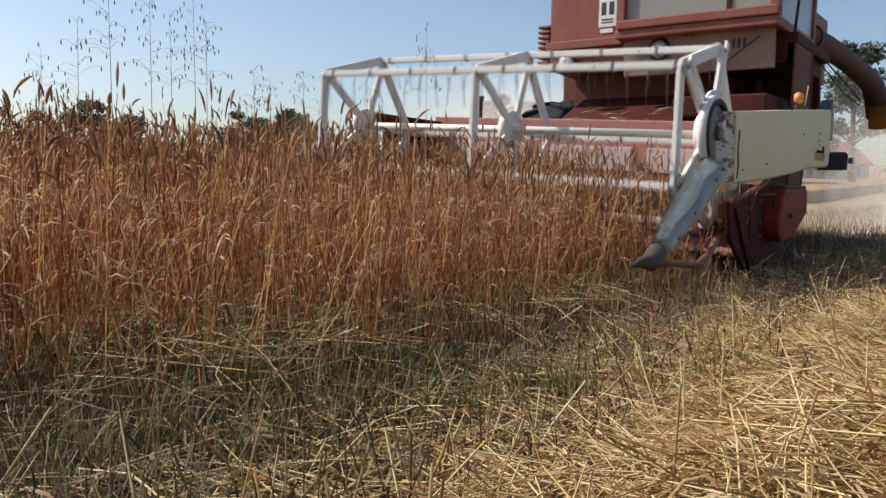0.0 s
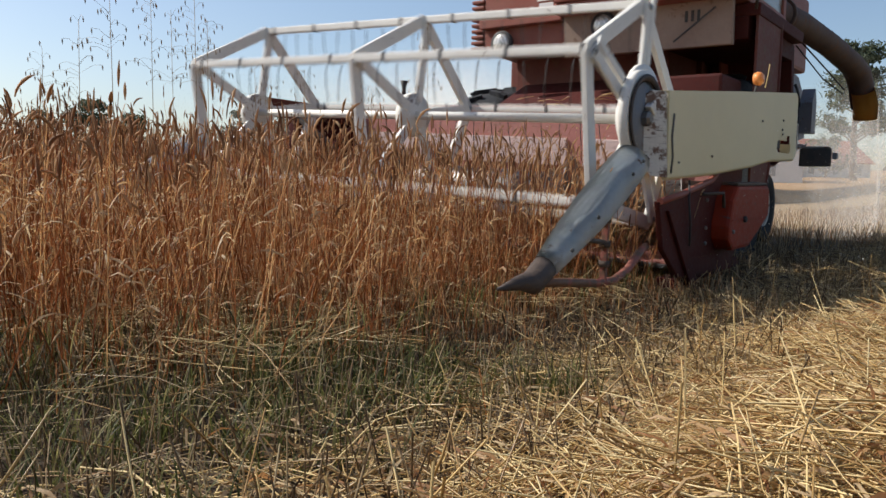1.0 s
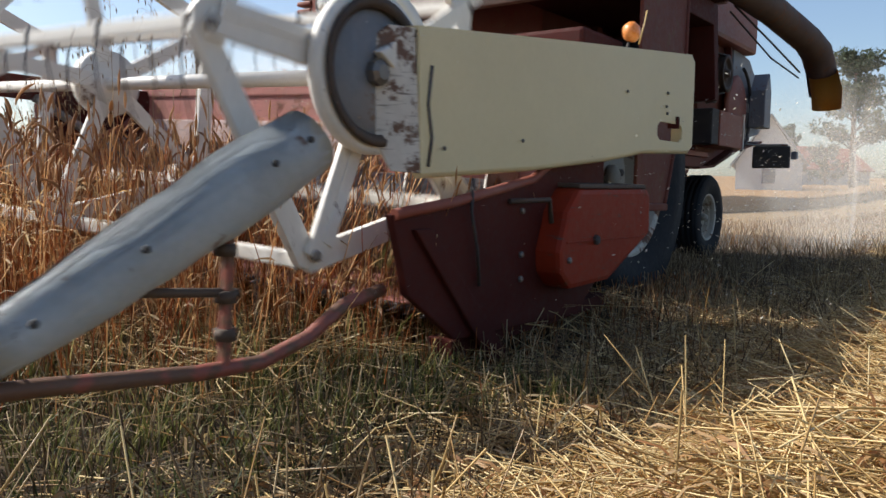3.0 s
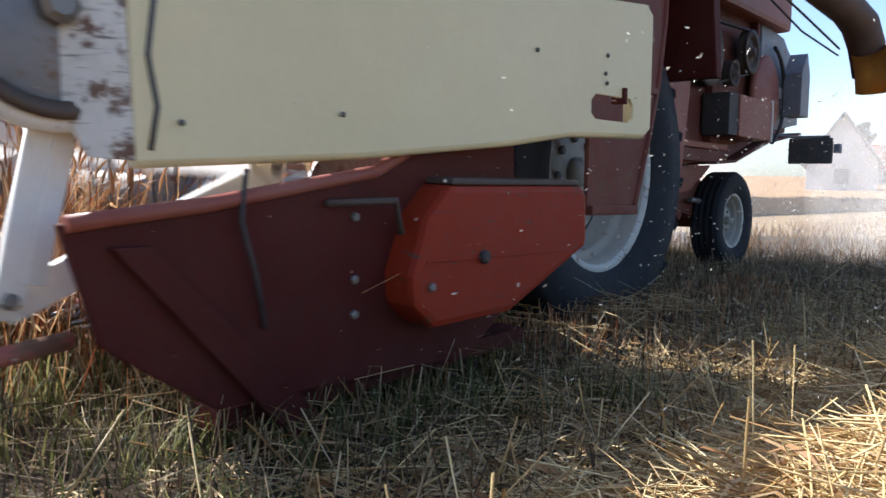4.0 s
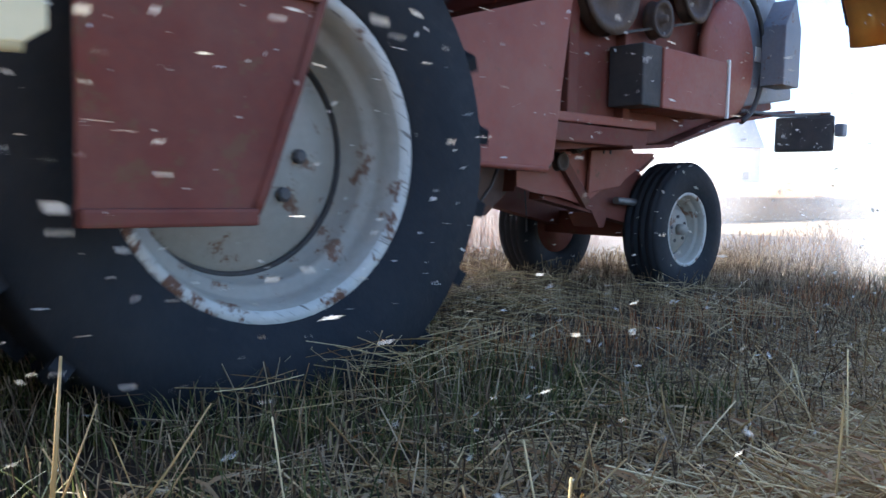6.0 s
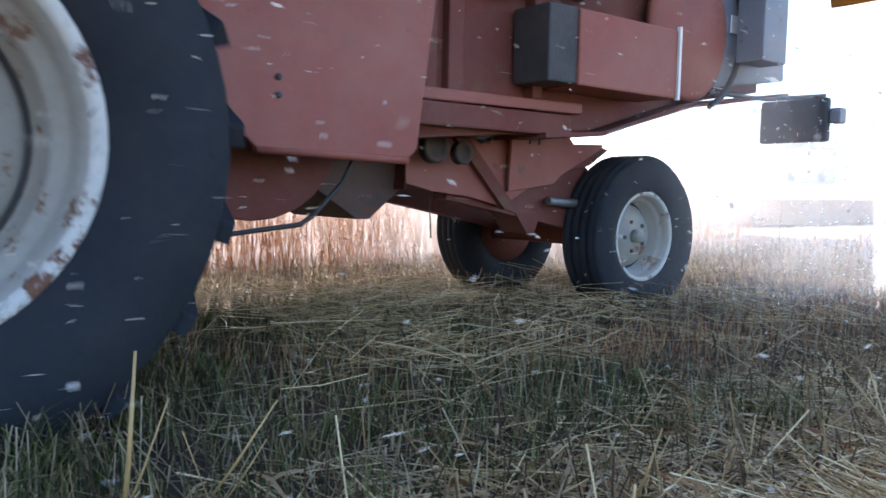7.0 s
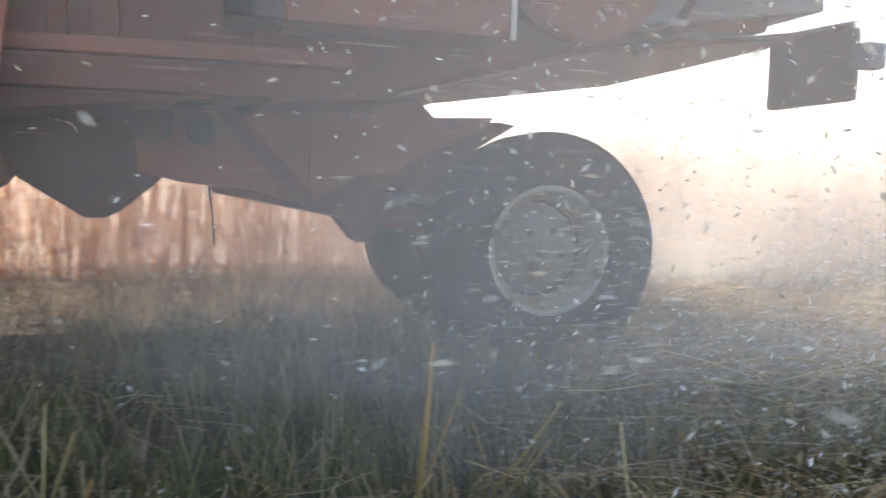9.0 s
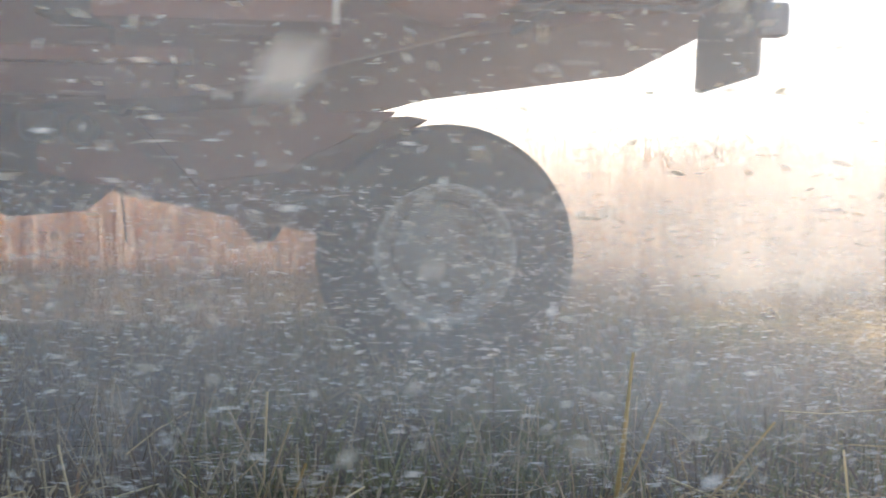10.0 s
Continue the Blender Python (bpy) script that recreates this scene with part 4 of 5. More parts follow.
def body(combine):
    # feeder house between header and hull
    part("feeder_house", slab([(1.20, 0.28), (1.20, 1.02), (0.2, 1.50), (-0.4, 1.55), (-0.4, 0.95), (0.1, 0.75)], -0.58, 0.58, 0.015), DARKRED, combine, "red feeder house, grime and shade in its colour, strewn with straw")
    part("front_axle", block(-0.14, 0.14, -1.0, 1.0, 0.62, 0.86, 0.02), DARKRED, combine)
    hull = [(0.12, 0.98), (0.12, 1.98), (-2.3, 2.2), (-4.05, 2.05), (-4.45, 1.75), (-4.45, 1.19), (-3.58, 1.06), (-2.93, 0.895), (-2.62, 0.87), (-1.75, 0.80), (-0.5, 0.82)]
    part("hull", slab(hull, -0.72, 0.72, 0.012), HULL, combine, "grimy faded red hull")
    part("straw_hood", slab([(-3.55, 1.12), (-3.55, 2.02), (-4.15, 1.98), (-4.62, 1.72), (-4.68, 1.27)], -0.74, 0.76, 0.015), GREY, combine, "blue-grey dusty rear hood")
    part("hood_window", block(-4.3, -4.05, 0.758, 0.768, 1.46, 1.55, 0.004), PAPER, combine)
    part("elevator_casing", slab([(-0.75, 0.93), (-0.75, 2.1), (-4.2, 2.1), (-4.2, 1.32), (-2.75, 0.97)], -1.32, -0.725, 0.02), HULL, combine, "grimy red casing on the far side")
    # tall cover added on the rear hull so that its shadow reaches further
    part("walker_cover", block(-4.05, -2.47, -0.85, 0.85, 2.0, 2.85, 0.04), RED, combine, "faded red cover over the straw walkers, added to lengthen the shadow")
    # hull ribs and frames on the camera side
    for x0, x1, z0, z1 in ((-1.96, -1.90, 0.95, 1.95), (-2.10, -2.02, 0.95, 1.95), (-2.55, -2.49, 1.0, 2.0), (-0.60, -0.52, 0.95, 1.95), (-3.45, -3.40, 1.15, 2.0)):
        part("frame_rib", block(x0, x1, 0.715, 0.775, z0, z1, 0.008), HULL, combine)
    part("sill_beam", block(-2.75, -0.3, 0.60, 0.76, 0.86, 0.95, 0.01), HULL, combine)
    part("sill_channel", block(-2.8, -1.7, 0.73, 0.78, 0.955, 1.0, 0.008), RED, combine)
    # grain tank, engine housing, cab
    part("grain_tank", slab([(-0.55, 1.96), (-0.55, 3.05), (-2.45, 3.05), (-2.45, 2.2)], -1.02, 1.02, 0.02), RED, combine, "faded red grain tank")
    part("engine_housing", slab([(0.55, 1.76), (0.55, 2.95), (-0.6, 2.95), (-0.6, 1.70)], -0.80, 0.02, 0.02), RED, combine, "faded red engine housing")
    for k in range(9):
        part("grille_slat", block(0.30, 0.56, -0.93, -0.80, 1.78 + k * 0.05, 1.81 + k * 0.05, 0.01), RED, combine)
    part("housing_step", block(0.55, 0.63, -0.80, 0.0, 1.94, 2.02, 0.01), RED, combine)
    sticker = part("warning_sticker", block(0.552, 0.558, -0.27, -0.09, 2.13, 2.42, 0.002), PAPER, combine, "white sticker with dark blocks")
    for y0, y1, z0, z1 in ((-0.245, -0.195, 2.24, 2.36), (-0.165, -0.115, 2.24, 2.36), (-0.24, -0.12, 2.19, 2.205), (-0.24, -0.12, 2.165, 2.178)):
        part("print_bar", block(0.5575, 0.5595, y0, y1, z0, z1, 0.0005), BLACK, sticker)
    part("red_label", block(0.552, 0.556, -0.25, -0.12, 2.075, 2.115, 0.001), PAPER, combine)
    panel = part("front_panel", slab([(0.61, 1.64), (0.64, 1.98), (0.58, 1.98), (0.55, 1.64)], 0.03, 1.36, 0.01), TAN, combine, "dusty tan front panel")
    for y in (0.38, -0.55):
        lamp = part("headlight", lathe([(0.0005, 0.0), (0.10, 0.0), (0.105, 0.03), (0.085, 0.04), (0.0005, 0.035)], 28), BLACK, combine, "round headlight in a dark rim")
        lamp.matrix_basis = pose(0.625, y, 1.86 if y > 0 else 1.80, 0, 0, -90)
        part("lens", lathe([(0.0005, 0.036), (0.082, 0.038), (0.06, 0.05), (0.0005, 0.055)], 28), CHROME, lamp)
    for k in range(3):
        part("number_bar", block(0.632, 0.64, 1.02 + k * 0.045, 1.04 + k * 0.045, 1.82, 1.90, 0.002), BLACK, panel)
    part("panel_rod", pipe(bmesh.new(), [(0.66, 0.95, 1.68), (0.67, 1.25, 1.90)], 0.007, 6), BLACK, combine)
    # cab
    part("cab_floor", block(-0.62, 0.78, 0.0, 1.42, 1.96, 2.04, 0.015), RED, combine)
    part("cab_roof", block(-0.70, 0.90, -0.04, 1.48, 3.05, 3.18, 0.04), RED, combine)
    for x, y in ((0.72, 0.04), (0.72, 1.38), (-0.56, 0.04), (-0.56, 1.38)):
        part("cab_post", block(x - 0.04, x + 0.04, y - 0.04, y + 0.04, 2.03, 3.06, 0.01), RED, combine)
    part("window_sill", block(0.66, 0.80, 0.02, 1.42, 2.04, 2.12, 0.012), RED, combine)
    part("windscreen", block(0.70, 0.712, 0.08, 1.34, 2.12, 3.05, 0.002), glass, combine, "dusty windscreen")
    part("window_bar", block(0.695, 0.725, 0.98, 1.02, 2.12, 3.05, 0.003), DARKRED, combine)
    part("cab_back", block(-0.60, -0.55, 0.04, 1.38, 2.04, 3.05, 0.004), DARKRED, combine)
    part("cab_door", block(-0.52, 0.68, 1.38, 1.40, 2.05, 3.0, 0.004), glass, combine)
    part("driver_seat", block(-0.35, 0.1, 0.45, 0.95, 2.04, 2.5, 0.05), BLACK, combine)
    part("steering_column", pipe(bmesh.new(), [(0.5, 0.7, 2.04), (0.35, 0.7, 2.7)], 0.03, 8), BLACK, combine)
    part("mirror_pole", pipe(bmesh.new(), [(0.45, 1.47, 1.9), (0.48, 1.52, 2.5), (0.50, 1.52, 3.1)], 0.012, 6), BLACK, combine)
    # access guard in front of the wheel, and platform
    ag = [(0.44, 0.53), (0.06, 0.53), (0.03, 0.60), (-0.06, 0.85), (-0.14, 1.10), (-0.19, 1.40), (-0.20, 1.95), (0.44, 1.95)]
    guard = part("access_guard", slab(ag, 1.47, 1.49, 0.005), HULL, combine, "dusty red access guard plate")
    part("bottom_lip", block(0.05, 0.44, 1.46, 1.515, 0.53, 0.57, 0.008), HULL, guard)
    part("guard_rib", block(-0.12, 0.44, 1.488, 1.505, 1.06, 1.09, 0.005), HULL, guard)
    part("edge_flange", pipe(bmesh.new(), [(0.05, 1.49, 0.56), (0.03, 1.49, 0.60), (-0.06, 1.49, 0.85), (-0.14, 1.49, 1.10), (-0.19, 1.49, 1.40), (-0.20, 1.49, 1.9)], 0.014, 8), HULL, guard)
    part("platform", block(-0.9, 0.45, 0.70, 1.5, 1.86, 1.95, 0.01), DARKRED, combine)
    # added box: keeps the sun off the ground beside the header
    part("platform_skirt", block(0.46, 0.92, 0.62, 1.40, 1.22, 1.40, 0.02), DARKRED, combine, "dark box added under the platform to cast shade")
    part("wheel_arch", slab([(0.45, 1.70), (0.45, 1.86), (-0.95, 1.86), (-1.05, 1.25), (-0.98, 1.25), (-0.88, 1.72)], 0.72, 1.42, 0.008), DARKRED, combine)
    # side panel behind the front wheel
    pn = [(-0.66, 1.75), (-1.00, 1.02), (-1.12, 0.79), (-1.18, 0.735), (-1.75, 0.725), (-1.785, 0.76), (-1.93, 1.75)]
    panel = part("side_panel", slab(pn, 0.86, 0.885, 0.008), RED, combine, "faded red side panel with two bolt holes")
    part("lower_roll", pipe(bmesh.new(), [(-1.18, 0.872, 0.735), (-1.75, 0.872, 0.722)], 0.016, 8), RED, panel)
    for z in (0.90, 0.955):
        bolt(panel, (-1.25, 0.885, z), 0.011, BLACK)
    part("panel_strap", block(-1.5, -1.42, 0.72, 0.865, 1.15, 1.25, 0.005), HULL, combine)
    # grain trough, hopper and rod under the hull
    tr = [(-1.64, 0.82)] + [(-1.29 + 0.33 * math.cos(a), 0.80 + 0.30 * math.sin(a)) for a in (math.pi * (1 + k / 12) for k in range(13))] + [(-0.95, 0.82)]
    part("grain_trough", slab(tr, -0.55, 0.62, 0.006), HULL, combine, "rusty red rounded trough")
    part("hopper", slab([(-1.62, 0.82), (-1.70, 0.63), (-1.93, 0.49), (-2.0, 0.49), (-2.13, 0.59), (-2.22, 0.66), (-2.30, 0.82)], -0.28, 0.28, 0.006), AUGER, combine, "dusty brown hopper under the hull")
    part("brace_plate", slab([(-1.38, 0.70), (-1.52, 0.62), (-1.62, 0.72), (-1.50, 0.80)], 0.10, 0.30, 0.004), RUST, combine)
    part("pull_rod", pipe(bmesh.new(), [(-0.5, 0.66, 0.42), (-1.05, 0.66, 0.445), (-1.45, 0.66, 0.49), (-1.50, 0.66, 0.52), (-1.62, 0.66, 0.64), (-1.70, 0.66, 0.80)], 0.009, 6), BLACK, combine)
    part("loose_wire", pipe(bmesh.new(), [(-2.36, 0.24, 0.66), (-2.38, 0.24, 0.52), (-2.39, 0.24, 0.40)], 0.004, 5), BLACK, combine)
    # rear frame, steering gear and axle
    part("rear_frame", slab([(-2.15, 0.86), (-2.13, 0.62), (-2.17, 0.64), (-2.36, 0.70), (-2.42, 0.67), (-2.55, 0.60), (-2.70, 0.55), (-2.83, 0.52), (-2.92, 0.42), (-2.97, 0.42), (-3.02, 0.52), (-3.25, 0.57), (-3.42, 0.60), (-3.42, 0.72), (-3.05, 0.94)], 0.18, 0.36), HULL, combine)
    part("frame_plate", slab([(-2.11, 0.87), (-2.12, 0.645), (-2.27, 0.615), (-2.51, 0.59), (-2.71, 0.55), (-2.855, 0.62), (-3.02, 0.70), (-3.08, 0.87)], 0.372, 0.385, 0.004), RED, combine, "faded red frame plate over the rear axle")
    br = part("axle_bracket", slab([(-2.72, 0.62), (-2.74, 0.94), (-3.12, 0.93), (-3.20, 0.86), (-3.45, 0.87), (-3.42, 0.84), (-3.10, 0.70), (-3.05, 0.66)], 0.395, 0.415, 0.005), RED, combine, "red axle bracket with two slots")
    for x in (-2.86, -2.93):
        part("slot", bar(bmesh.new(), (x, 0.416, 0.845), (x - 0.006, 0.416, 0.91), 0.012, 0.006), BLACK, br)
    part("bracket_ear", slab([(-3.1, 0.84), (-3.5, 0.86), (-3.57, 0.85), (-3.4, 0.76), (-3.1, 0.70)], 0.30, 0.36, 0.006), HULL, combine)
    part("axle_beam", block(-3.70, -3.48, -0.42, 0.42, 0.34, 0.50, 0.02), HULL, combine)
    part("trailing_arm", bar(bmesh.new(), (-2.4, 0.30, 0.66), (-3.6, 0.34, 0.46), 0.16, 0.10), HULL, combine)
    part("trailing_arm", bar(bmesh.new(), (-2.4, -0.30, 0.66), (-3.6, -0.34, 0.46), 0.16, 0.10), HULL, combine)
    part("diagonal_brace", bar(bmesh.new(), (-2.35, 0.40, 0.92), (-2.72, 0.40, 0.56), 0.06, 0.03), HULL, combine)
    part("steering_ram", pipe(bmesh.new(), [(-3.0, 0.42, 0.58), (-3.35, 0.42, 0.56)], 0.022, 10), STEEL, combine)
    for x, z, r in ((-2.18, 0.80, 0.07), (-2.34, 0.78, 0.05), (-2.48, 0.86, 0.035)):
        p = part("small_pulley", lathe([(0.0005, -0.02), (r, -0.02), (r * 0.85, 0.0), (r, 0.02), (r * 0.7, 0.02), (r * 0.65, 0.006), (0.0005, 0.006)], 20), RUST, combine)
        p.location = (x, 0.50, z)
    part("hose", pipe(bmesh.new(), [(-2.05, 0.62, 0.9), (-2.3, 0.66, 0.84), (-2.6, 0.64, 0.92), (-2.9, 0.70, 0.98)], 0.014, 8), BLACK, combine)
    # drives on the hull side
    for x, z, r in ((-2.28, 1.62, 0.24), (-3.12, 1.72, 0.17), (-1.3, 1.75, 0.2), (-2.75, 1.52, 0.10)):
        p = part("drive_pulley", lathe([(0.0005, -0.035), (r, -0.035), (r * 0.9, -0.01), (r * 0.9, 0.01), (r, 0.035), (r * 0.75, 0.03), (r * 0.7, 0.01), (r * 0.25, 0.015), (r * 0.2, 0.05), (0.0005, 0.05)], 32), RUST, combine)
        p.location = (x, 0.80, z)
    for a, b in (((-2.28, 0.80, 1.855), (-3.12, 0.80, 1.885)), ((-2.28, 0.80, 1.385), (-3.12, 0.80, 1.555))):
        part("drive_belt", bar(bmesh.new(), a, b, 0.012, 0.035), BLACK, combine)
    cov = part("round_cover", lathe([(0.0005, 0.0), (0.34, 0.0), (0.345, 0.03), (0.31, 0.045), (0.0005, 0.055)], 40), RED, combine, "round red cover")
    cov.location = (-3.62, 0.76, 1.42)
    part("cover_hose", pipe(bmesh.new(), [(-3.70 + 0.40 * math.cos(a), 0.80, 1.45 + 0.40 * math.sin(a)) for a in (radians(100 + 14 * k) for k in range(12))], 0.016, 8), BLACK, combine)
    # tool box
    tb = part("tool_box", block(-3.27, -2.57, 0.73, 0.95, 1.045, 1.345, 0.01), RED, combine, "red tool box with a dark front")
    part("box_front", block(-2.572, -2.40, 0.74, 0.94, 1.05, 1.35, 0.01), BLACK, tb)
    part("box_edge", block(-3.285, -3.265, 0.94, 0.96, 1.04, 1.36, 0.004), WHITE, tb)
    part("belly_sheet", slab([(-2.55, 0.865), (-2.93, 0.89), (-3.58, 1.055), (-4.66, 1.20), (-4.66, 1.18), (-3.58, 1.035), (-2.93, 0.87), (-2.55, 0.845)], -0.70, 0.80), HULL, combine)
    part("belly_trim", bar(bmesh.new(), (-2.95, 0.81, 0.885), (-3.7, 0.81, 1.06), 0.006, 0.006), TAN, combine)
    # marker board on its bar at the rear
    part("board_bar", pipe(bmesh.new(), [(-3.75, 0.76, 1.14), (-4.40, 0.80, 1.145), (-4.45, 1.10, 1.145)], 0.012, 8), STEEL, combine)
    part("marker_board", rounded(box(bmesh.new(), -4.46, -4.42, 0.76, 1.13, 0.91, 1.135), 0.018), DARKPLATE, combine, "dark grey marker board")
    part("rear_lamp", block(-4.50, -4.42, 1.135, 1.19, 1.0, 1.08, 0.012), GREY, combine)
    part("rear_bracket", slab([(-4.05, 1.30), (-4.05, 1.66), (-4.2, 1.84), (-4.3, 1.66), (-4.3, 1.30)], 0.80, 0.95, 0.01), GREY, combine, "blue-grey rear bracket")
    # unloading auger folded back along the side
    au = bmesh.new()
    pipe(au, [(-0.62, 1.20, 2.06), (-0.95, 1.27, 2.14), (-1.5, 1.33, 2.14), (-2.3, 1.43, 2.07), (-3.05, 1.52, 1.97), (-3.28, 1.55, 1.90), (-3.42, 1.57, 1.76), (-3.50, 1.58, 1.55)],
         [0.11, 0.12, 0.115, 0.115, 0.12, 0.13, 0.128, 0.115], 20, True)
    part("unloading_auger", au, AUGER, combine, "dusty brown unloading auger tube")
    sp = bmesh.new()
    pipe(sp, [(-3.36, 1.60, 1.72), (-3.45, 1.62, 1.57), (-3.49, 1.62, 1.42)], [0.118, 0.128, 0.122], 16, False)
    bmesh.ops.solidify(sp, geom=list(sp.faces), thickness=0.005)
    part("auger_spout", sp, YELLOW, combine, "orange-yellow canvas spout")
    part("auger_stay", pipe(bmesh.new(), [(-1.7, 1.30, 2.02), (-2.5, 1.36, 1.88), (-3.2, 1.44, 1.72)], 0.008, 6), BLACK, combine)
    part("auger_stay", pipe(bmesh.new(), [(-1.8, 1.24, 2.0), (-2.7, 1.32, 1.78), (-3.25, 1.42, 1.68)], 0.007, 6), BLACK, combine)
    part("auger_flange", pipe(bmesh.new(), [(-0.98, 1.27, 2.14), (-1.02, 1.275, 2.14)], 0.145, 20), AUGER, combine)


combine = thing("combine_harvester", "old faded red combine harvester with a white reel, driving", "combine harvester")
header(combine)
for child in list(combine.children_recursive):
    # the header leans: higher towards its far end
    for v in child.data.vertices if child.data.users == 1 else ():
        v.co.z += (1.6 - v.co.y - child.location.y) * LEAN
reel(combine)
front = set(combine.children_recursive)
body(combine)
for child in set(combine.children_recursive) - front:
    # the rear of the hull is a little shorter and wider than drawn
    if "auger" in child.name:
        continue
    for v in child.data.vertices:
        back = max(0.0, -1.8 - v.co.x - child.location.x)
        v.co.x += back * 0.10
        v.co.y += 0.05 * min(1.0, back) if v.co.y + child.location.y > 0.15 else 0.0
for name, at, R, rr, wd, lugs, lh, side, nb, dia in (
        ("front_wheel", (-0.18, 1.02, 0.72), 0.81, 0.465, 0.50, 20, 0.04, 1, 8, 0.74), ("front_wheel", (-0.18, -1.02, 0.72), 0.81, 0.465, 0.50, 20, 0.04, -1, 8, 0.74),
        ("rear_wheel", (-3.45, 0.52, 0.405), 0.415, 0.22, 0.25, 0, 0.012, 1, 5, 0.40), ("rear_wheel", (-3.45, -0.50, 0.405), 0.415, 0.22, 0.25, 0, 0.012, -1, 5, 0.40)):
    MOVING["wheels"].append((agricultural_wheel(combine, name, at, R, rr, wd, lugs, lh, side, nb), at, side, dia))


# ---- tall weeds and single stalks ----
def wild_oats():
    """Loose panicles that stand above the crop."""
    rnd = random.Random(12)
    spots = ((-1.54, -2.86, 1.20, -.05), (-1.69, -2.85, 1.40, .03), (-1.92, -2.95, 1.40, .0), (-2.12, -2.92, 1.46, .04), (-2.05, -2.76, 1.27, -.03),
             (-1.66, -3.38, 1.14, -.05), (-2.33, -3.40, 1.42, .02), (-3.13, -3.32, 1.23, -.03), (-3.26, -3.74, 1.24, .06), (-3.55, -2.77, 1.50, .02),
             (-2.6, -3.1, 1.15, .05), (-2.9, -2.6, 1.08, -.04))
    for f, l, tall, lean in spots:
        bm = bmesh.new()
        at = Matrix.Translation(W(f, l, 0))
        base, top = Vector(), W(lean, lean, tall)
        pipe(bm, [base, base.lerp(top, 0.5) + Vector((0.01, 0.0, 0)), top], [0.0022, 0.0018, 0.0009], 5)
        for k in range(26):
            q = rnd.uniform(0.72, 1.0)
            p = base.lerp(top, q)
            a = rnd.uniform(0, 6.28)
            r = rnd.uniform(0.02, 0.085) * (1.25 - q) * 3
            tip = p + Vector((math.cos(a) * r, math.sin(a) * r, rnd.uniform(-0.01, 0.04)))
            pipe(bm, [p, p.lerp(tip, 0.6) + Vector((0, 0, 0.012)), tip], 0.0006, 3, False)
            pipe(bm, [tip, tip + Vector((0.001, 0, -0.009)), tip + Vector((0.002, 0, -0.022))], [0.0008, 0.0030, 0.0005], 5)
        ob = tagged(part("wild_oat", bm, OAT), "tall thin wild oat with a loose panicle", "weed", "wild oats above the crop")
        ob.matrix_basis = at
        CLUMPS.append((ob, f, l, at))


wild_oats()


def near_stalks():
    for foot, tip, r in (((-0.348, -1.232, 0), (-0.375, -1.224, 0.362), 0.0045), ((-0.479, -1.318, 0), (-0.629, -1.251, 0.240), 0.0032),
                         ((-0.518, -1.324, 0), (-0.622, -1.277, 0.163), 0.0025), ((-1.215, -0.881, 0), (-1.167, -0.943, 0.158), 0.0028),
                         ((-1.121, -0.873, 0), (-1.161, -0.817, 0.206), 0.003), ((-0.953, -1.034, 0), (-1.070, -0.903, 0.108), 0.003),
                         ((-1.903, -0.640, 0), (-1.819, -0.832, 0.263), 0.0025), ((-1.687, -0.888, 0), (-1.764, -0.707, 0.216), 0.0025),
                         ((-0.342, -1.287, 0), (-0.437, -1.256, 0.271), 0.0024), ((-2.480, -1.636, 0.03), (-1.842, -2.240, 0.154), 0.0022),
                         ((-2.66, -1.30, 0.10), (-2.186, -1.906, 0.183), 0.0022), ((-1.732, -1.949, 0), (-1.406, -2.187, 0.284), 0.0022)):
        tagged(part("straw_stalk", lone_straw(foot, tip, r), STRAW), "single pale cut straw standing in the stubble", "straw", "single straws")


near_stalks()


# ---- flying chaff: swarms of flakes that trail along with the machine ----
SWARMS = []


def flakes(n, x, y, z, small, large, g, round_=(0.2, 0.45)):
    c = np.stack([g.uniform(*x, n), g.uniform(*y, n), g.uniform(*z, n)], 1)
    a = g.normal(0, 1, (n, 3))
    a /= np.linalg.norm(a, axis=1, keepdims=True)
    b = np.cross(a, g.normal(0, 1, (n, 3)))
    b /= np.linalg.norm(b, axis=1, keepdims=True)
    long = g.uniform(small, large, (n, 1))
    thin = long * g.uniform(*round_, (n, 1))
    nrm = np.cross(a, b) * long * 0.12
    V = np.stack([c - a * long, c - b * thin + nrm, c + b * thin + nrm, c + a * long], 1)
    i = np.arange(n)[:, None] * 4
    return V.reshape(-1, 3), np.concatenate([i + np.array([[0, 1, 2]]), i + np.array([[1, 3, 2]])])


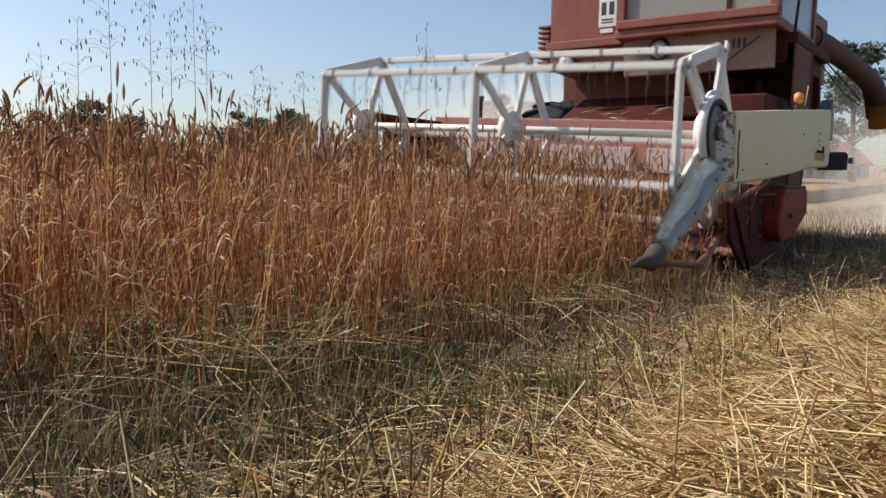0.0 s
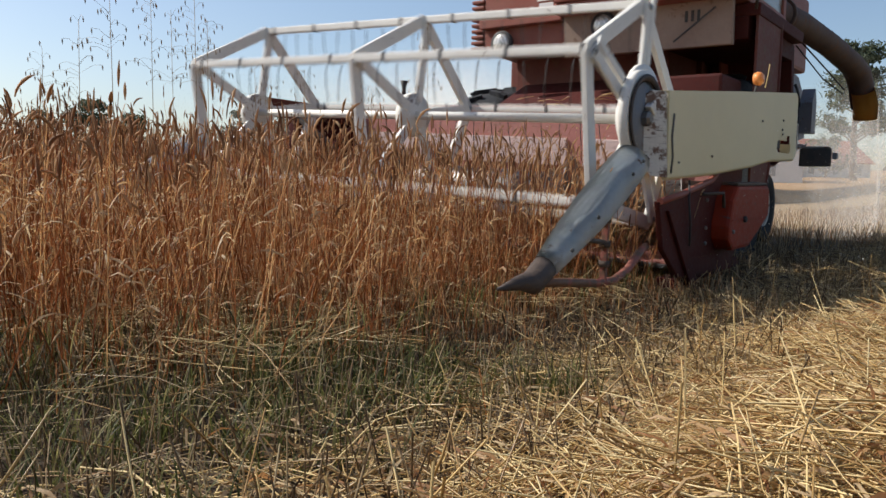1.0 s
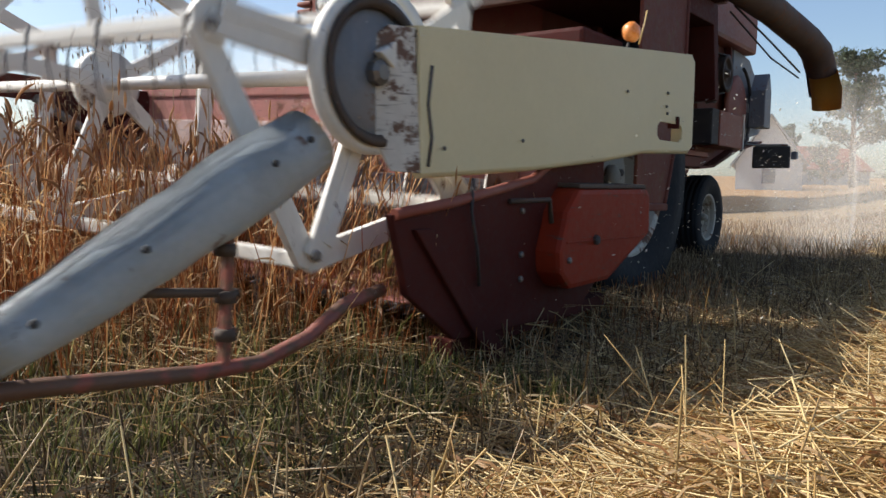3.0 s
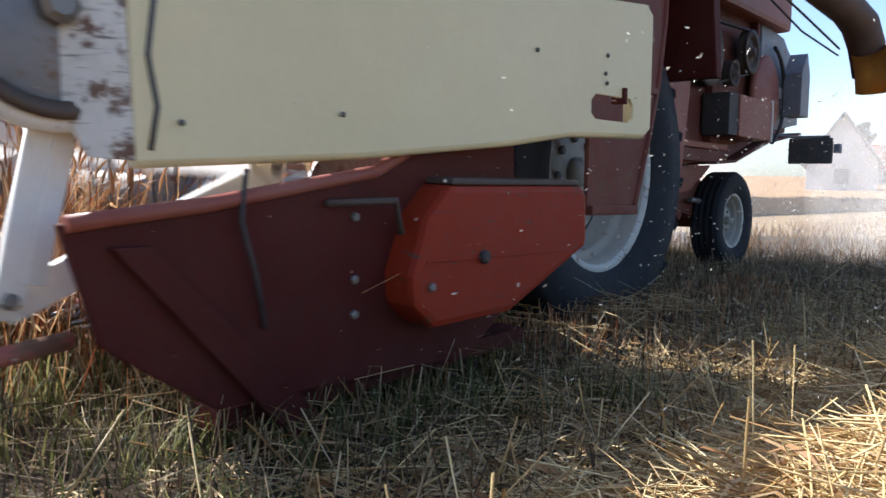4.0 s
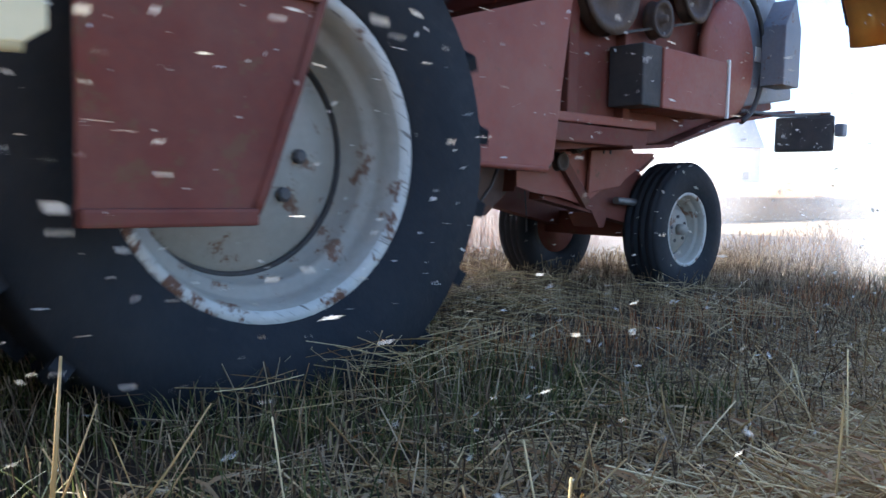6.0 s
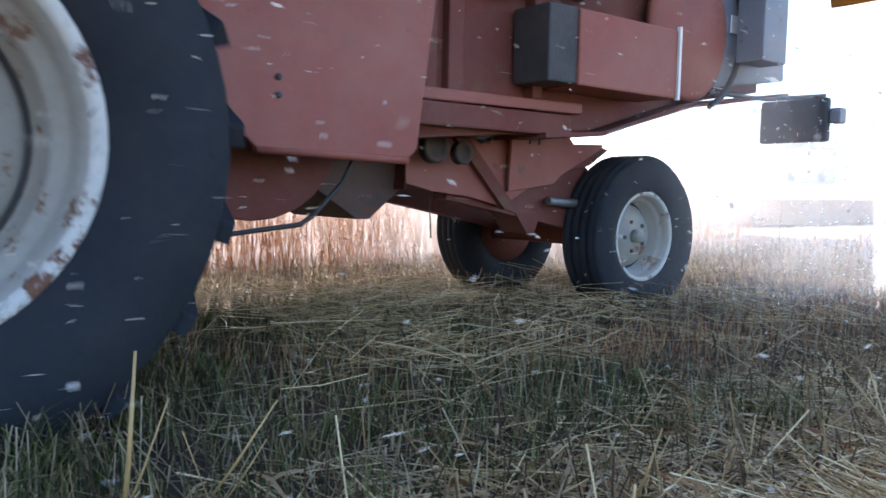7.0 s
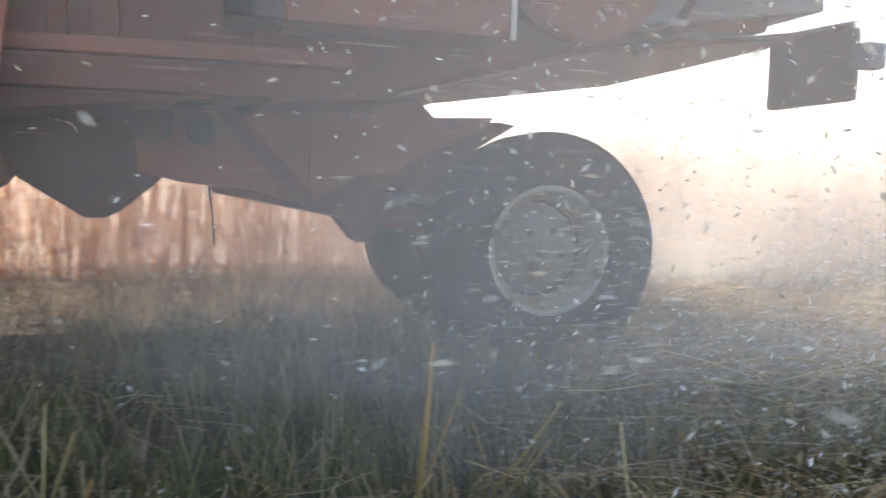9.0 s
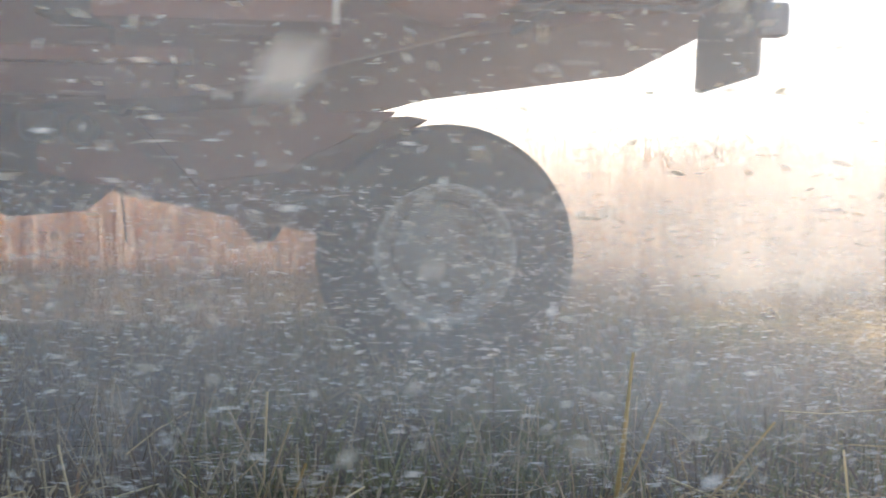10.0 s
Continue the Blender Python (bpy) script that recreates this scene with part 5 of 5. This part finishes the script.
def chaff():
    g = np.random.default_rng(21)
    # count, x, y and z range in the machine's space, flake size, lag behind the machine in metres a second
    for n, x, y, z, s, b, lag in ((1100, (1.2, 2.7), (-1.5, 1.75), (0.15, 1.1), 0.002, 0.005, 0.02), (420, (-1.9, 1.6), (2.25, 2.7), (0.2, 0.95), 0.0015, 0.0045, 0.05), (380, (-0.8, 1.9), (1.85, 2.5), (0.1, 1.0), 0.002, 0.007, 0.05), (620, (-3.4, 0.6), (1.5, 2.6), (0.1, 1.1), 0.0025, 0.009, 0.10),
                                  (150, (-3.2, -0.9), (0.95, 2.0), (0.1, 1.2), 0.003, 0.007, 0.0), (1200, (-7.0, -2.4), (1.2, 2.5), (0.1, 1.2), 0.004, 0.012, -0.15),
                                  (3200, (-6.8, -2.8), (1.2, 2.45), (0.0, 1.1), 0.004, 0.011, -0.1), (150, (-6.6, -2.4), (2.3, 2.72), (0.25, 0.85), 0.005, 0.014, -0.3), (5, (-3.8, -2.7), (2.74, 2.84), (0.42, 0.72), 0.008, 0.014, 0.0)):
        v, t = flakes(n, x, y, z, s, b, g)
        ob = tagged(soup("chaff_swarm", [(v, t, 0)], [CHAFF]), "pale chaff flakes flying beside the machine", "chaff", "flying chaff", "stuff")
        SWARMS.append((ob, lag))

    def specks(n, x, y, z, small, large):
        c = np.stack([x[0] + (x[1] - x[0]) * g.beta(1.2, 1.5, n), g.uniform(*y, n), g.uniform(*z, n)], 1)
        e = g.normal(0, 1, (n, 3, 3))
        e /= np.linalg.norm(e, axis=2, keepdims=True)
        return (c[:, None] + e * g.uniform(small, large, (n, 1, 1))).reshape(-1, 3), np.arange(3 * n).reshape(-1, 3)

    # fine dust: thrown towards the onlooker, between the wheels and far behind the machine
    for n, x, y, z, small, large, lag in ((14000, (-5.8, -1.6), (2.3, 2.75), (0.25, 0.95), 0.0006, 0.0014, -0.8), (42000, (-6.2, -2.4), (1.2, 2.35), (0.0, 0.62), 0.0016, 0.0042, -0.8),
                                          (30000, (-11.0, -4.7), (-1.6, 1.5), (0.0, 1.9), 0.0024, 0.0050, 0.05)):
        v, t = specks(n, x, y, z, small, large)
        ob = tagged(soup("dust_cloud", [(v, t, 0)], [DUST]), "fine pale dust blown out by the machine", "dust", "blown dust", "stuff")
        SWARMS.append((ob, lag))


def veil_material(name, dense):
    """Thin airborne dust: mostly clear, thickest in the middle of a veil and torn by noise."""
    m = bpy.data.materials.new(name)
    m.use_nodes = True
    nt = m.node_tree
    tc = nt.nodes.new("ShaderNodeTexCoord")
    mp = nt.nodes.new("ShaderNodeMapping")
    mp.inputs["Location"].default_value = (-1, 0, -1)
    mp.inputs["Scale"].default_value = (2, 0, 2)
    nt.links.new(tc.outputs["Generated"], mp.inputs["Vector"])
    ball = nt.nodes.new("ShaderNodeTexGradient")
    ball.gradient_type = "SPHERICAL"
    nt.links.new(mp.outputs[0], ball.inputs[0])
    soft = nt.nodes.new("ShaderNodeMapRange")
    soft.interpolation_type = "SMOOTHSTEP"
    soft.inputs["From Max"].default_value = 0.55
    nt.links.new(ball.outputs["Fac"], soft.inputs["Value"])
    puff = nt.nodes.new("ShaderNodeTexNoise")
    puff.inputs["Scale"].default_value = 1.3
    puff.inputs["Detail"].default_value = 5.0
    nt.links.new(tc.outputs["Object"], puff.inputs["Vector"])
    torn = nt.nodes.new("ShaderNodeMapRange")
    torn.inputs["From Min"].default_value, torn.inputs["From Max"].default_value = 0.3, 0.7
    torn.inputs["To Min"].default_value, torn.inputs["To Max"].default_value = dense * 0.55, dense
    nt.links.new(puff.outputs["Fac"], torn.inputs["Value"])
    amount = nt.nodes.new("ShaderNodeMath")
    amount.operation = "MULTIPLY"
    nt.links.new(soft.outputs[0], amount.inputs[0])
    nt.links.new(torn.outputs[0], amount.inputs[1])
    near_side, far_side = nt.nodes.new("ShaderNodeBsdfDiffuse"), nt.nodes.new("ShaderNodeBsdfTranslucent")
    for n in (near_side, far_side):
        n.inputs["Color"].default_value = (0.90, 0.84, 0.76, 1)
    both, veil, clear = nt.nodes.new("ShaderNodeMixShader"), nt.nodes.new("ShaderNodeMixShader"), nt.nodes.new("ShaderNodeBsdfTransparent")
    both.inputs[0].default_value = 0.6
    nt.links.new(near_side.outputs[0], both.inputs[1])
    nt.links.new(far_side.outputs[0], both.inputs[2])
    nt.links.new(amount.outputs[0], veil.inputs[0])
    nt.links.new(clear.outputs[0], veil.inputs[1])
    nt.links.new(both.outputs[0], veil.inputs[2])
    nt.links.new(veil.outputs[0], nt.nodes["Material Output"].inputs["Surface"])
    return m


def dust_veils():
    """Billowing sheets of dust that drive along with the machine: beside it, behind it and beyond it."""
    g = np.random.default_rng(33)
    near_dust, rear_dust, far_dust = veil_material("thin_dust", 0.26), veil_material("rear_dust", 0.10), veil_material("far_dust", 0.42)
    beside, behind, beyond = "thin grey dust hanging beside the rear wheel", "bright dust blown out behind the machine", "pale dust drifting over the far crop edge"
    # middle x, y; length, height, turn, how far it hangs back before it is blown forward
    for x, y, long, z1, turn, back, mat, label in ((-3.6, 1.10, 5.6, 2.4, -6, 3.2, near_dust, beside), (-4.0, 1.50, 6.0, 2.3, -12, 3.0, near_dust, beside), (-4.2, 1.95, 6.2, 2.0, -5, 2.8, near_dust, beside),
                                                  (-5.7, 0.1, 4.4, 1.9, -48, 0, rear_dust, behind), (-7.4, 0.3, 4.8, 1.8, -52, 0, rear_dust, behind), (-9.8, 0.0, 5.5, 1.7, -50, 0, rear_dust, behind),
                                                  (-4.9, -1.15, 5.5, 1.9, -14, 0, far_dust, beyond), (-4.2, -2.3, 13.0, 2.4, -4, 0, far_dust, beyond), (-4.6, -3.2, 15.0, 2.2, 3, 0, far_dust, beyond)):
        us, vs = np.linspace(0, 1, 40), np.linspace(0, 1, 16)
        U, V = np.meshgrid(us, vs, indexing="ij")
        ph = g.uniform(0, 6.28, 3)
        P = np.stack([(U - 0.5) * long, 0.10 * np.sin(U * 9 + ph[0]) + 0.07 * np.sin(U * 21 + V * 5 + ph[1]) + 0.08 * np.sin(V * 6 + ph[2]), (V - 0.5) * z1 * 1.5], -1)
        i, j = np.meshgrid(np.arange(39), np.arange(15), indexing="ij")
        A = i * 16 + j
        T = np.stack([np.stack([A, A + 16, A + 17], -1), np.stack([A, A + 17, A + 1], -1)], 2)
        ob = tagged(soup("dust_veil", [(P.reshape(-1, 3), T, 0)], [mat]), label, "dust", "blown dust", "stuff")
        ob.data.polygons.foreach_set("use_smooth", [True] * len(ob.data.polygons))
        VEILS.append((ob, x, y, z1 * 0.36, turn, back))


VEILS = []
dust_veils()
chaff()


# ---- what moves ----
def machine_pose(t):
    return Matrix.Translation(W(AXLE_F + way(t), AXLE_L)) @ pose(0, 0, 0, 0, 0, HEADING)


def cut_rows(f, l, at):
    """A tuft stands until the knife reaches it, falls back on the table and is drawn up into the hull."""
    ways = np.array([b for a, b in DRIVE])
    tc = float(np.interp(f - KNIFE - AXLE_F, ways, [a for a, b in DRIVE]))
    y = l - AXLE_L
    spin = pose(0, 0, 0, 0, 0, HEADING).inverted() @ at.to_quaternion().to_matrix().to_4x4()
    rows = [(0.0, at)] + ([(tc, at)] if tc > 0.1 else [])
    for dt, x, q, z, tilt in ((0.25, 2.05, 1.0, 0.20, 35), (0.5, 1.72, 0.8, 0.34, 72), (0.8, 1.25, 0.28, 0.52, 86), (1.1, 0.45, 0.15, 0.95, 78), (1.5, -1.2, 0.1, 1.25, 88)):
        if tc + dt < 9.9:
            rows.append((tc + dt, machine_pose(tc + dt) @ pose(x, y * q, z, 0, -tilt, 0) @ spin))
    t = math.ceil((tc + 1.6) * 2) / 2
    while t <= 10.0:
        rows.append((t, machine_pose(t) @ pose(-1.3, y * 0.1, 1.25, 0, -88, 0) @ spin))
        t += 0.5
    return rows


def motions():
    walk(combine, [(t, machine_pose(t)) for t, d in DRIVE])
    for sp, y, x, z in MOVING["spiders"]:
        walk(sp, [(k * 0.2, pose(x, y, z, 0, REEL_TURN * k * 0.2 - REEL_START, 0)) for k in range(51)])
    for bat, k in MOVING["bats"]:
        rows = []
        for i in range(101):
            a = radians(REEL_START - REEL_TURN * 0.1 * i + 360 / BATS * k)
            rows.append((i * 0.1, pose(REEL_X + math.cos(a) * REEL_R, 0, REEL_Z + 1.5 * LEAN + math.sin(a) * REEL_R, -math.degrees(LEAN), 0, 0)))
        walk(bat, rows)
    for wheel, at, side, r in MOVING["wheels"]:
        rest = pose(0, 0, 0) if side > 0 else pose(0, 0, 0, 0, 0, 180)
        walk(wheel, [(k * 0.25, pose(*at, 0, math.degrees(way(k * 0.25) / r), 0) @ rest) for k in range(41)])
    for ob, f, l, at in CLUMPS:
        walk(ob, cut_rows(f, l, at))
    for ob, x, y, z, turn, back in VEILS:
        walk(ob, [(t, machine_pose(t) @ pose(x - back * hang, y, z, 0, 0, turn)) for t, hang in ((0, 1), (1.5, 1), (3, 1), (4.5, 1), (5.5, 0.95), (7, 0.6), (8, 0.30), (8.5, 0.17), (9, 0.06), (10, 0))])
    for ob, lag in SWARMS:
        # the thrown dust is fast at first, then hangs in the air
        if lag < -0.5:
            walk(ob, [(t, Matrix.Translation(AHEAD * (2.0 * max(0.0, t - 9.2) - 0.8 * max(0.0, t - 9.2) ** 2)) @ machine_pose(min(t, 9.2)) @ pose(-lag * (min(t, 9.2) - 9.3), 0.02 * t, 0)) for t in (0, 1.5, 3, 4.5, 6, 7.5, 8.5, 9, 9.2, 9.4, 9.7, 10)])
        else:
            walk(ob, [(t, machine_pose(t) @ pose(-lag * (t - 9.3), 0.02 * t, 0.015 * math.sin(t))) for t in (0, 1.5, 3, 4.5, 6, 7.5, 9, 10)])


motions()
